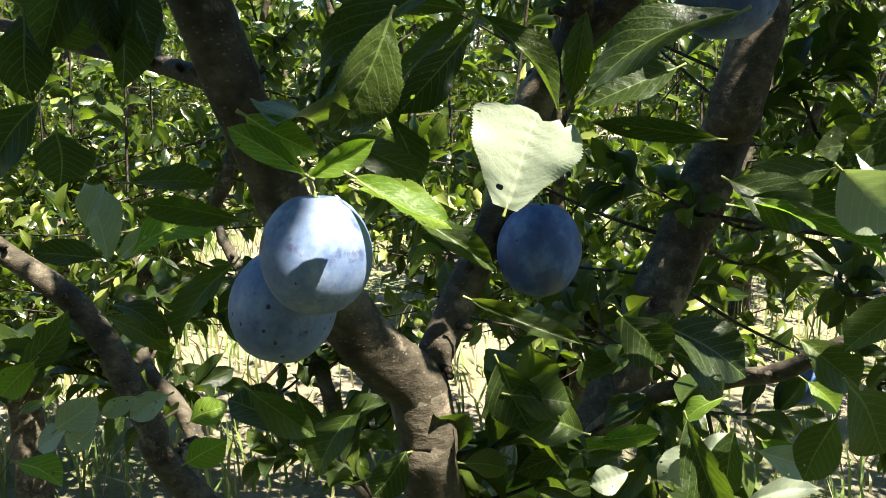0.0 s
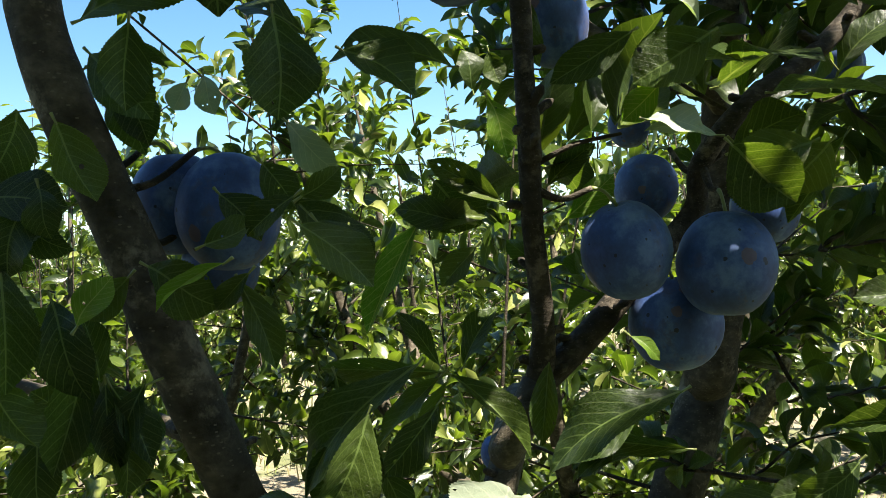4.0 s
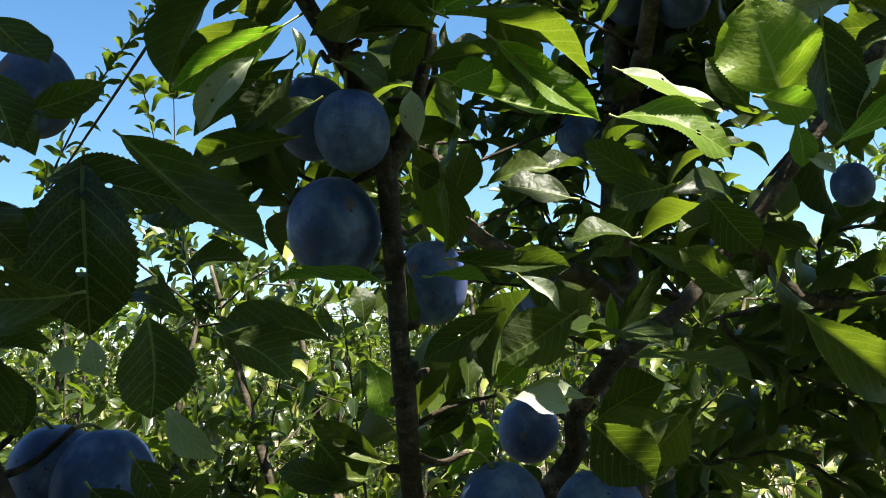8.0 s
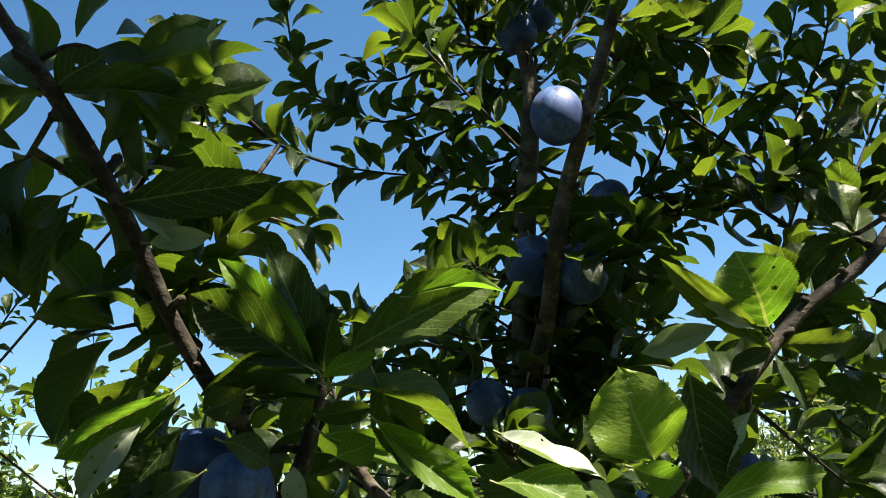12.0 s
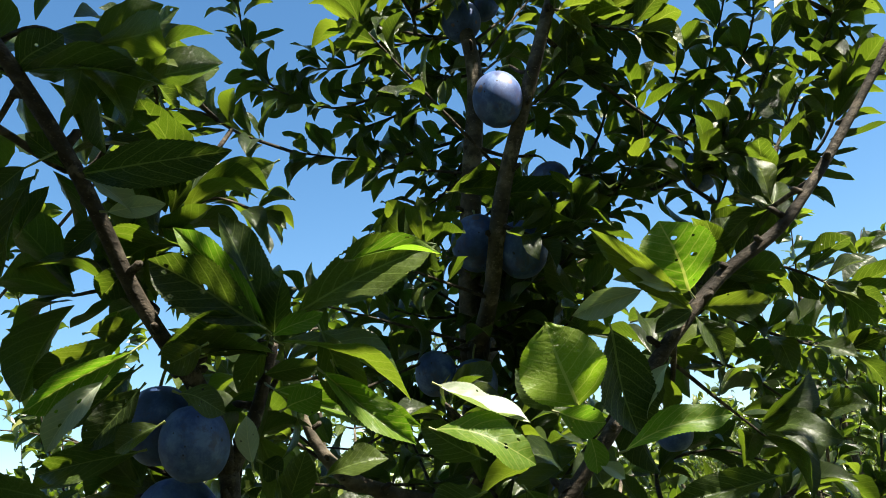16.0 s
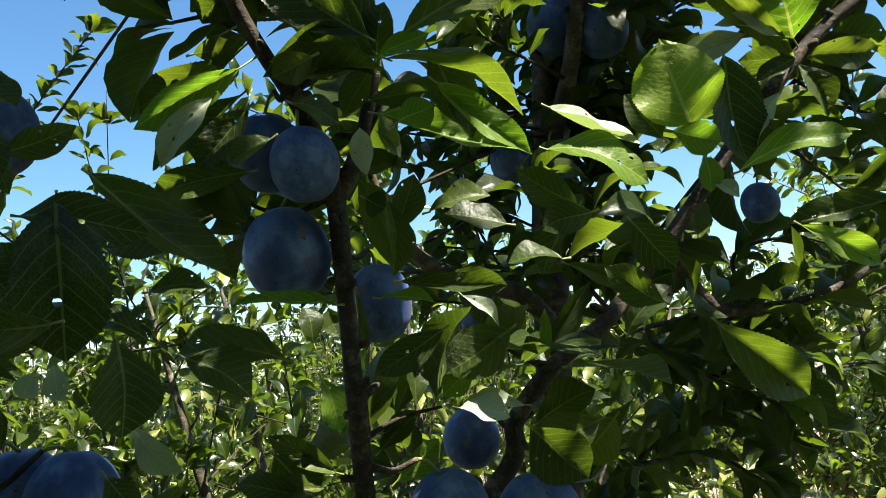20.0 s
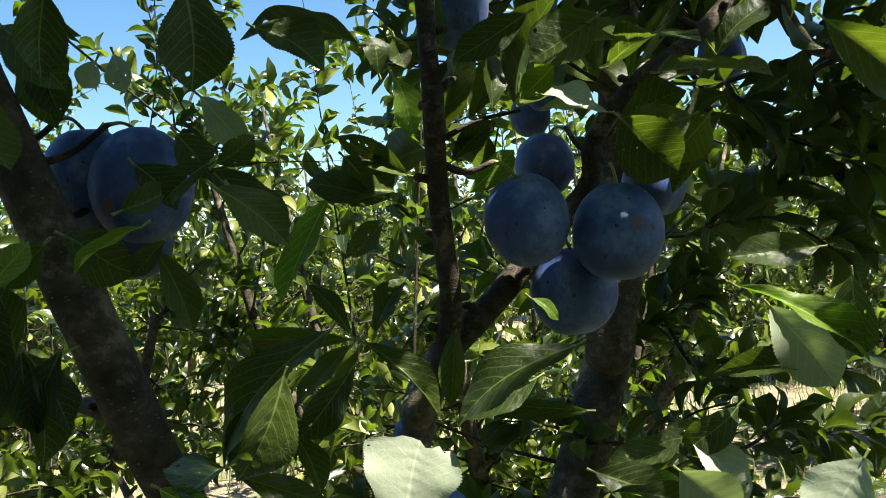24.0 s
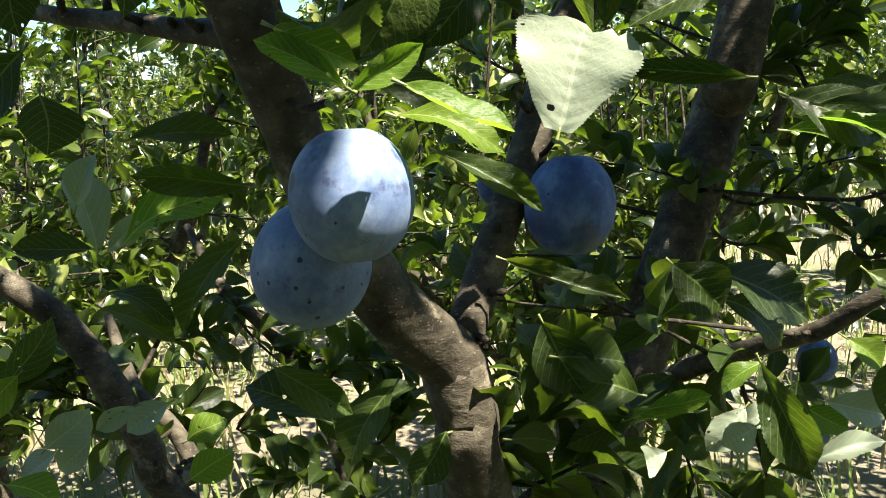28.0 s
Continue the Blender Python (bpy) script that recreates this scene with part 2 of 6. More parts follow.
def plum_material(name, thin, mid, thick):
    """Blue-black skin under a pale waxy bloom, rubbed off in patches, with dark specks and a few tan scars."""
    m, nt, bsdf = material(name)
    co = nt.nodes.new("ShaderNodeTexCoord").outputs["Object"]
    rnd = nt.nodes.new("ShaderNodeObjectInfo").outputs["Random"]
    shift = nt.nodes.new("ShaderNodeVectorMath")
    shift.operation = "ADD"
    nt.links.new(co, shift.inputs[0])
    comb = nt.nodes.new("ShaderNodeCombineXYZ")
    for i in range(3):
        nt.links.new(maths(nt, "MULTIPLY", rnd, 3.7 + 2.1 * i), comb.inputs[i])
    nt.links.new(comb.outputs[0], shift.inputs[1])
    p = shift.outputs[0]
    cloud = noise_tex(nt, 2.2, 7, 0.68, p)
    rub = noise_tex(nt, 2.9, 7, 0.72, p)
    dust = noise_tex(nt, 38, 3, 0.6, p)
    bloom = ramp(nt, cloud, [(0.36, thin), (0.50, mid), (0.65, thick)])
    bloom = mix(nt, maths(nt, "MULTIPLY", dust, 0.18), bloom, (0.10, 0.17, 0.33))
    patch = ramp(nt, rub, [(0.55, (0, 0, 0)), (0.63, (1, 1, 1))])
    col = mix(nt, maths(nt, "MULTIPLY", patch, 0.75), bloom, (0.045, 0.05, 0.11))
    vor = node(nt, "ShaderNodeTexVoronoi", Scale=7.5)
    nt.links.new(p, vor.inputs["Vector"])
    keep = nt.nodes.new("ShaderNodeSeparateColor")
    nt.links.new(vor.outputs["Color"], keep.inputs[0])
    size = maths(nt, "MULTIPLY", maths(nt, "GREATER_THAN", keep.outputs[0], 0.42), maths(nt, "MULTIPLY_ADD", keep.outputs[1], 0.17, 0.05))
    speck = maths(nt, "LESS_THAN", maths(nt, "MULTIPLY_ADD", dust, 0.16, vor.outputs["Distance"]), maths(nt, "ADD", size, 0.05))
    col = mix(nt, maths(nt, "MULTIPLY", speck, 0.9), col, (0.008, 0.008, 0.018))
    vor2 = node(nt, "ShaderNodeTexVoronoi", Scale=1.9)
    nt.links.new(p, vor2.inputs["Vector"])
    keep2 = nt.nodes.new("ShaderNodeSeparateColor")
    nt.links.new(vor2.outputs["Color"], keep2.inputs[0])
    edge = maths(nt, "ADD", vor2.outputs["Distance"], maths(nt, "MULTIPLY", rub, 0.25))
    scar = maths(nt, "MULTIPLY", maths(nt, "LESS_THAN", edge, 0.27), maths(nt, "GREATER_THAN", keep2.outputs[2], 0.62))
    col = mix(nt, maths(nt, "MULTIPLY", scar, 0.7), col, (0.13, 0.075, 0.055))
    nt.links.new(col, bsdf.inputs["Base Color"])
    nt.links.new(maths(nt, "MULTIPLY_ADD", patch, -0.25, 0.58), bsdf.inputs["Roughness"])
    bsdf.inputs["Sheen Weight"].default_value = 0.04
    bump = node(nt, "ShaderNodeBump", Strength=0.12, Distance=0.001)
    nt.links.new(rub, bump.inputs["Height"])
    nt.links.new(bump.outputs[0], bsdf.inputs["Normal"])
    return m


M_plum = plum_material("plum_skin", (0.010, 0.026, 0.105), (0.024, 0.060, 0.195), (0.10, 0.165, 0.33))
M_plum_pale = plum_material("plum_skin_thick_bloom", (0.06, 0.10, 0.20), (0.13, 0.18, 0.29), (0.25, 0.30, 0.39))

M_soil, nt, bsdf = material("dry_soil_with_dead_grass")
geo = nt.nodes.new("ShaderNodeNewGeometry").outputs["Position"]
c1 = ramp(nt, noise_tex(nt, 1.3, 5, 0.6, geo), [(0.35, (0.18, 0.15, 0.10)), (0.50, (0.24, 0.20, 0.14)), (0.60, (0.10, 0.125, 0.04))])
c2 = mix(nt, maths(nt, "MULTIPLY", noise_tex(nt, 40, 5, 0.7, geo), 0.6), c1, (0.20, 0.165, 0.10))
rowsep = nt.nodes.new("ShaderNodeSeparateXYZ")
nt.links.new(geo, rowsep.inputs[0])
alley = ramp(nt, maths(nt, "ADD", maths(nt, "MULTIPLY", rowsep.outputs[1], 0.1), maths(nt, "MULTIPLY", noise_tex(nt, 1.1, 5, 0.65, geo), 0.35)), [(0.36, (0, 0, 0)), (0.50, (1, 1, 1))])
turf = ramp(nt, noise_tex(nt, 30, 5, 0.7, geo), [(0.3, (0.022, 0.030, 0.010)), (0.6, (0.055, 0.065, 0.022)), (0.75, (0.11, 0.10, 0.05))])
nt.links.new(mix(nt, alley, turf, c2), bsdf.inputs["Base Color"])
bsdf.inputs["Roughness"].default_value = 0.95
bump = node(nt, "ShaderNodeBump", Strength=0.8, Distance=0.03)
nt.links.new(noise_tex(nt, 25, 6, 0.7, geo), bump.inputs["Height"])
nt.links.new(bump.outputs[0], bsdf.inputs["Normal"])

M_grass, nt, bsdf = material("grass_blades")
rnd = nt.nodes.new("ShaderNodeNewGeometry").outputs["Random Per Island"]
nt.links.new(ramp(nt, rnd, [(0.0, (0.09, 0.15, 0.03)), (0.5, (0.16, 0.22, 0.05)), (0.75, (0.25, 0.23, 0.09)), (1.0, (0.34, 0.29, 0.15))]), bsdf.inputs["Base Color"])
bsdf.inputs["Roughness"].default_value = 0.6


# ---- mesh helpers ----
def part(name, mesh, mat, parent, label=""):
    ob = new(name, mesh)
    if mat is not None and not mesh.materials:
        mesh.materials.append(mat)
    ob.parent = parent
    if label:
        ob["label"] = label
    return ob


def smooth(mesh):
    mesh.polygons.foreach_set("use_smooth", [True] * len(mesh.polygons))
    return mesh


def mesh_from(name, verts, faces):
    me = bpy.data.meshes.new(name)
    me.from_pydata([tuple(v) for v in verts], [], faces)
    me.validate()
    return smooth(me)


def spline(points, steps):
    """Catmull-Rom through rows of numbers."""
    p = np.array(points, float)
    p = np.vstack([2 * p[0] - p[1], p, 2 * p[-1] - p[-2]])
    out = []
    for i in range(1, len(p) - 2):
        for s in np.linspace(0, 1, steps, endpoint=False):
            a, b, c, d = p[i - 1], p[i], p[i + 1], p[i + 2]
            out.append(0.5 * (2 * b + (c - a) * s + (2 * a - 5 * b + 4 * c - d) * s * s + (3 * b - a - 3 * c + d) * s ** 3))
    out.append(p[-2])
    return np.array(out)


def tube(name, rows, sides=10, lumps=0.08, rng=None):
    """A round limb through rows of (x, y, z, radius), a little lumpy, closed at both ends."""
    rng = rng or random.Random(len(rows))
    verts, faces = [], []
    ref = Vector((0.3, 1, 0.2)).normalized()
    n = len(rows)
    for i, (x, y, z, r) in enumerate(rows):
        a, b = rows[max(i - 1, 0)], rows[min(i + 1, n - 1)]
        d = (Vector(b[:3]) - Vector(a[:3])).normalized()
        s = d.cross(ref).normalized()
        ref = s.cross(d).normalized()
        for k in range(sides):
            ang = 2 * math.pi * k / sides
            q = Vector((x, y, z)) + (s * math.cos(ang) + ref * math.sin(ang)) * r
            f = 1 + lumps * noise.noise(q * 55) + lumps * noise.noise(q * 17)
            verts.append(Vector((x, y, z)) + (q - Vector((x, y, z))) * f)
    for i in range(n - 1):
        for k in range(sides):
            k2 = (k + 1) % sides
            faces.append((i * sides + k, i * sides + k2, (i + 1) * sides + k2, (i + 1) * sides + k))
    faces.append(tuple(range(sides - 1, -1, -1)))
    faces.append(tuple((n - 1) * sides + k for k in range(sides)))
    return mesh_from(name, verts, faces)


def blade(rows, cols, fold, droop, wave, serrate=0.0, wide=0.27, belly=1.1, seed=0, twist=0.0, profile=None):
    """A plum leaf: base at the origin, tip at x = 1, upper side to +z, with sunk side veins; belly: how far out it is widest.
    profile: half widths of both sides from base to tip, for a leaf with an outline of its own. Vertices, faces and uv per vertex."""
    verts, uvs, faces = [], [], []
    for i in range(rows + 1):
        u = i / rows
        w = wide * math.sin(math.pi * u ** belly) ** 0.74 if 0 < u < 1 else 0.0
        w = max(w * (1 - 0.35 * max(0, u - 0.86) / 0.14), 0.006)
        sides = (w, w)
        if profile:
            at = np.linspace(0, 1, len(profile[0]))
            sides = tuple(float(np.interp(u, at, p)) for p in profile)
        for j in range(cols + 1):
            v = -1 + 2 * j / cols
            w = sides[0] if v < 0 else sides[1]
            rim = j in (0, cols) and 0 < i < rows
            edge = 1 + (serrate * (1 if i % 2 else -1) + 1.4 * serrate * noise.noise((u * 7, seed * 3.1 + v, 0)) if rim else 0)
            y = v * w * edge
            z = abs(v) * w * fold + wave * w * (math.sin(u * 9 + seed * 1.7 + (1.3 if v > 0 else 0)) + 0.12 * math.sin(u * 21 + seed * 4.1 + v)) * v * v + droop * 1.1 * u * (1 - u)
            z += 0.011 * math.sin(math.pi * 2 * 8 * (u - abs(v) * w * 0.75)) * math.sqrt(abs(v)) * (1.1 - abs(v)) * min(1, w / 0.1)
            z += 0.012 * noise.noise((u * 5 + seed, v * 1.6, 0.3 * seed)) * abs(v)
            y += 0.05 * math.sin(u * 3.6 + seed) * u * (1 - 0.6 * u)
            turn = twist * (u - 0.35)
            y, z = y * math.cos(turn) - z * math.sin(turn), z * math.cos(turn) + y * math.sin(turn)
            x = u + (0.09 * noise.noise((v * 4.3 + seed, 0.7, 0)) * u ** 7 if profile else 0)
            verts.append((x, y, z))
            uvs.append((u, 0.5 + 0.5 * v * w / wide))
    for i in range(rows):
        for j in range(cols):
            a = i * (cols + 1) + j
            faces.append((a, a + cols + 1, a + cols + 2, a + 1))
    return np.array(verts), faces, np.array(uvs)


def leaf_mesh(name, data, mat):
    verts, faces, uvs = data
    me = bpy.data.meshes.new(name)
    me.from_pydata(verts.tolist(), [], faces)
    layer = me.uv_layers.new(name="UVMap")
    layer.data.foreach_set("uv", uvs[np.array(faces).ravel()].ravel())
    me.materials.append(mat)
    return smooth(me)


def leaf_frame(base, tip, up):
    """The matrix of a leaf from base to tip whose upper side faces up."""
    b, x = Vector(base), Vector(tip) - Vector(base)
    size = x.length
    x = x.normalized()
    y = Vector(up).cross(x)
    if y.length < 1e-3:
        y = Vector((1, 0, 0.1)).cross(x)
    y = y.normalized()
    z = x.cross(y)
    return Matrix(((x[0] * size, y[0] * size, z[0] * size, b[0]), (x[1] * size, y[1] * size, z[1] * size, b[1]), (x[2] * size, y[2] * size, z[2] * size, b[2]), (0, 0, 0, 1)))


class Foliage:
    """Gathers many leaves into one mesh."""

    def __init__(self, shapes):
        self.shapes, self.rows = shapes, []

    def add(self, m, k):
        self.rows.append((np.array(m), k % len(self.shapes)))

    def mesh(self, name, mat):
        vs, fs, us, off = [], [], [], 0
        for m, k in self.rows:
            verts, faces, uvs = self.shapes[k]
            vs.append(verts @ m[:3, :3].T + m[:3, 3])
            f = np.array(faces)
            fs.append(f + off)
            us.append(uvs[f.ravel()])
            off += len(verts)
        v, f, u = np.vstack(vs), np.vstack(fs), np.vstack(us)
        me = bpy.data.meshes.new(name)
        me.vertices.add(len(v))
        me.vertices.foreach_set("co", v.ravel())
        me.loops.add(f.size)
        me.loops.foreach_set("vertex_index", f.ravel())
        me.polygons.add(len(f))
        me.polygons.foreach_set("loop_start", np.arange(0, f.size, f.shape[1]))
        me.update(calc_edges=True)
        layer = me.uv_layers.new(name="UVMap")
        layer.data.foreach_set("uv", u.ravel())
        me.materials.append(mat)
        me.validate()
        return smooth(me)


MID_SHAPES = [blade(14, 4, f, d, w, 0.03, wd, be, s, tw) for s, (f, d, w, wd, be, tw) in enumerate([(0.55, 0.35, 0.15, 0.225, 1.12, 0.5), (0.8, 0.5, 0.12, 0.22, 1.2, -0.6), (0.3, 0.65, 0.22, 0.235, 1.05, 0.8), (0.65, -0.2, 0.18, 0.21, 1.15, -0.3), (0.4, 0.8, 0.18, 0.23, 1.2, 0.2), (1.0, 0.45, 0.1, 0.23, 1.1, 0.6)])]
FAR_SHAPES = [blade(4, 2, f, d, 0, 0, wd, 1.0, s, tw) for s, (f, d, wd, tw) in enumerate([(0.55, 0.45, 0.22, 0.5), (0.8, 0.7, 0.2, -0.6), (0.35, 0.15, 0.21, 0.8)])]


def spray(rng, node_at, out, count, size, emit):
    """A rosette of leaves round a bud at node_at that grows towards out."""
    out = Vector(out).normalized()
    side = out.cross(Vector((0.31, 0.2, 0.93))).normalized()
    other = out.cross(side)
    turn = rng.random() * 6.28
    for i in range(count):
        ang = turn + 2.4 * i + rng.uniform(-0.3, 0.3)
        lean = rng.uniform(0.55, 1.35)
        d = out * math.cos(lean) + (side * math.cos(ang) + other * math.sin(ang)) * math.sin(lean)
        d = (d + Vector((0, 0, -0.12))).normalized()
        length = size * rng.uniform(0.65, 1.15)
        base = Vector(node_at) + d * length * 0.12
        up = Vector((rng.gauss(0, 0.6), rng.gauss(-0.25, 0.7), 1)) + out * 0.35
        emit(base, base + d * length, up)


# ---- the ground ----
def ground():
    n, verts, faces = 60, [], []
    span = [math.copysign(abs(s) ** 2.6 * 1500, s) for s in np.linspace(-1, 1, n + 1)]
    for yy in span:
        for xx in span:
            far = math.hypot(xx, yy)
            z = 0.05 * noise.noise((xx * 0.4, yy * 0.4, 0)) * min(1, 12 / (far + 1))
            verts.append((xx, yy, z))
    for i in range(n):
        for j in range(n):
            a = i * (n + 1) + j
            faces.append((a, a + 1, a + n + 2, a + n + 1))
    ob = new("ground", mesh_from("ground", verts, faces))
    ob.data.materials.append(M_soil)
    tagged(ob, "dry pale orchard soil with patches of weeds", "ground", kind="structure")


ground()


def grass():
    rng = random.Random(5)
    verts, faces = [], []
    for _ in range(1700):
        cx, cy = rng.uniform(-6, 7), 1.2 + 11.8 * rng.random() ** 1.5
        dense = noise.noise((cx * 0.7, cy * 0.7, 3))
        if dense < -0.12:
            continue
        for _ in range(14):
            x, y = cx + rng.gauss(0, 0.13), cy + rng.gauss(0, 0.13)
            h, ang = rng.uniform(0.06, 0.26), rng.random() * 6.28
            dx, dy = math.cos(ang) * 0.005, math.sin(ang) * 0.005
            lx, ly = rng.gauss(0, 0.06), rng.gauss(0, 0.06)
            k = len(verts)
            verts += [(x - dx, y - dy, -0.03), (x + dx, y + dy, -0.03), (x + dx + lx * 0.4, y + dy + ly * 0.4, h * 0.65), (x - dx * 0.8 + lx * 0.4, y - dy * 0.8 + ly * 0.4, h * 0.65), (x + lx, y + ly, h)]
            faces += [(k, k + 1, k + 2, k + 3), (k + 3, k + 2, k + 4)]
    me = bpy.data.meshes.new("grass")
    me.from_pydata(verts, [], faces)
    me.materials.append(M_grass)
    tagged(new("grass", me), "tufts of green and straw-coloured grass on the soil", "grass", kind="stuff")


grass()


# ---- the neighbouring rows of plum trees ----
def row_tree(seed, height, spread, leaves):
    rng = random.Random(seed)
    tree = new("plum_tree")
    base = Vector((0, 0, 0))
    trunk_rows = [(0, 0, -0.05, 0.06), (0.01, 0.02, 0.25, 0.05), (0.0, 0.03, 0.5, 0.045)]
    part("trunk", tube("trunk", spline(trunk_rows, 4), 8), M_bark, tree)
    fol = Foliage(FAR_SHAPES)
    shoots = []
    for i in range(6):
        a = 6.28 * i / 6 + rng.uniform(-0.3, 0.3)
        r = spread * rng.uniform(0.55, 0.9)
        top = height * rng.uniform(0.8, 1.0)
        pts = [(0, 0.02, 0.42, 0.035), (r * 0.35 * math.cos(a), r * 0.35 * math.sin(a), 0.75, 0.028), (r * 0.75 * math.cos(a), r * 0.75 * math.sin(a), height * 0.55, 0.018), (r * math.cos(a), r * math.sin(a), top, 0.004)]
        limb_rows = spline(pts, 6)
        part("limb", tube("limb", limb_rows, 6), M_bark, tree)
        for row in limb_rows[3:]:
            for _ in range(3):
                d = Vector((rng.gauss(0, 1), rng.gauss(0, 1), rng.uniform(-0.5, 1.1))).normalized()
                shoots.append((Vector(row[:3]), d, rng.uniform(0.15, 0.5) * (1.25 if row[2] < height * 0.7 else 0.8)))
    for _ in range(16):
        a, r = rng.random() * 6.28, spread * rng.uniform(0.1, 0.8)
        shoots.append((Vector((r * math.cos(a), r * math.sin(a), height * 0.6)), Vector((rng.gauss(0, 0.12), rng.gauss(0, 0.12), 1)).normalized(), height * rng.uniform(0.3, 0.55)))
    tv, tf = [], []
    per = max(6, leaves // len(shoots))
    for start, d, length in shoots:
        end = start + d * length
        me_rows = [(*(start + d * length * s + Vector((0, 0, -0.04 * s * s))), 0.0035 * (1.2 - s)) for s in (0, 0.5, 1)]
        ref = d.cross(Vector((0.2, 0.5, 0.9))).normalized()
        k = len(tv)
        for x, y, z, r in me_rows:
            for q in range(3):
                v = Matrix.Rotation(q * 2.094, 3, d) @ ref
                tv.append(Vector((x, y, z)) + v * r)
        for i in range(2):
            for q in range(3):
                tf.append((k + i * 3 + q, k + i * 3 + (q + 1) % 3, k + i * 3 + 3 + (q + 1) % 3, k + i * 3 + 3 + q))
        for i in range(per):
            s = rng.uniform(0.12, 1.0)
            at = start + d * length * s
            if at.z < 0.57 + 0.25 * noise.noise(at * 3):
                continue
            a = rng.random() * 6.28
            out = (Matrix.Rotation(a, 3, d) @ ref + d * rng.uniform(0.1, 0.8) + Vector((0, 0, -0.15))).normalized()
            size = rng.uniform(0.04, 0.078)
            up = Vector((rng.gauss(0, 1.1), rng.gauss(0, 1.1), 1))
            fol.add(leaf_frame(at, at + out * size, up), rng.randrange(3))
    twigs = part("brushwood", mesh_from("brushwood", tv, tf), M_twig, tree)
    tagged(twigs, kind="stuff")
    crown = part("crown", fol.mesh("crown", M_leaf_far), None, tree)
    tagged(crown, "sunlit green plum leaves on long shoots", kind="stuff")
    tagged(tree, "sunlit plum tree with a leafy open crown, in the next row", "tree", "orchard rows")
    return tree


rng = random.Random(11)
models = [row_tree(21, 2.0, 0.95, 7600), row_tree(22, 2.2, 1.0, 7600), row_tree(23, 1.85, 1.05, 7200)]
# the row at y = -5.2 is unseen, added to close the place behind
spots = [(x * 1.75 + (0.55 if y < 3 else 0.0) + rng.uniform(-0.25, 0.25), y + rng.uniform(-0.25, 0.25)) for y, n in ((2.3, 3), (4.7, 4), (7.2, 6), (10.5, 8), (15.0, 9), (-5.2, 3)) for x in range(-n, n + 1)]
TALL = len(spots)
spots += [(x * 1.3 + rng.uniform(-0.2, 0.2), -2.05 + rng.uniform(-0.15, 0.15)) for x in range(-4, 5)]          # tall row added unseen at the walker's back, to block sky light
for i, (x, y) in enumerate(spots):
    m = pose(x, y, -0.02, 0, 0, rng.uniform(0, 360)) @ Matrix.Diagonal((1, 1, 1, 1) if i < TALL else (1.0, 1.0, 1.75, 1))
    if i < 3:
        models[i].matrix_basis = m
    else:
        made = copy_thing(models[i % 3], m)
        made.scale = (1, 1, 1) if i < TALL else (1.0, 1.0, 1.75)


# ---- the plum tree at hand ----
tree = new("plum_tree")
tagged(tree, "spreading plum tree with grey-brown limbs and hanging blue plums", "tree")
BRANCH_POINTS = []          # sampled along all limbs and twigs of this tree


def limb(name, points, radii, mat=M_bark, sides=12, steps=7, label=""):
    rows = spline([(*p, r) for p, r in zip(points, radii)], steps)
    BRANCH_POINTS.extend((Vector(r[:3]), r[3]) for r in rows)
    return part(name, tube(name, rows, sides), mat, tree, label)


def ramp_r(a, b, n):
    return [a + (b - a) * i / (n - 1) for i in range(n)]


CROTCH = (0.10, 0.74, 0.52)
limb("trunk", [(0.12, 0.78, -0.05), (0.11, 0.76, 0.2), CROTCH], [0.075, 0.062, 0.055], sides=16)
FORK = (-0.014, 0.486, 1.161)
# the limb that divides in the middle of the view
limb("limb", [CROTCH, (0.06, 0.60, 0.80), (-0.004, 0.493, 1.088), (-0.008, 0.485, 1.130), FORK], [0.034, 0.024, 0.0185, 0.018, 0.0185], sides=14)
limb("limb", [(-0.006, 0.487, 1.120), FORK, (-0.032, 0.475, 1.184), (-0.053, 0.461, 1.215), (-0.075, 0.441, 1.266), (-0.085, 0.422, 1.304), (-0.095, 0.408, 1.336), (-0.111, 0.395, 1.393), (-0.133, 0.395, 1.457), (-0.162, 0.385, 1.546), (-0.167, 0.383, 1.598), (-0.169, 0.381, 1.636), (-0.21, 0.36, 1.95), (-0.23, 0.34, 2.2)],
     [0.013, 0.0182, 0.0172, 0.016, 0.0145, 0.0135, 0.013, 0.0135, 0.0135, 0.013, 0.0125, 0.012, 0.010, 0.008], sides=14)
STEM_FORK = (0.069, 0.481, 1.362)
limb("limb", [(-0.011, 0.491, 1.146), (-0.011, 0.494, 1.163), (-0.005, 0.499, 1.179), (0.017, 0.525, 1.223), (0.045, 0.554, 1.280), (0.065, 0.573, 1.338), (0.047, 0.482, 1.323), STEM_FORK], [0.010, 0.012, 0.011, 0.011, 0.0115, 0.0115, 0.0105, 0.0105], mat=M_bark)
STEM_TOP = (0.065, 0.413, 1.626)
limb("limb", [STEM_FORK, (0.072, 0.467, 1.393), (0.068, 0.449, 1.454), (0.067, 0.426, 1.512), (0.068, 0.431, 1.487), (0.066, 0.423, 1.511), (0.066, 0.418, 1.566), STEM_TOP], [0.0085, 0.0068, 0.0062, 0.0058, 0.0055, 0.0053, 0.0056, 0.006], mat=M_twig)
limb("limb", [STEM_TOP, (0.058, 0.400, 1.655), (0.044, 0.382, 1.685), (0.044, 0.384, 1.682), (0.019, 0.366, 1.726), (-0.003, 0.334, 1.780), (-0.029, 0.314, 1.828), (-0.048, 0.304, 1.858), (-0.078, 0.291, 1.906)], [0.006, 0.0058, 0.0058, 0.005, 0.0046, 0.0042, 0.004, 0.0034, 0.003], mat=M_twig)
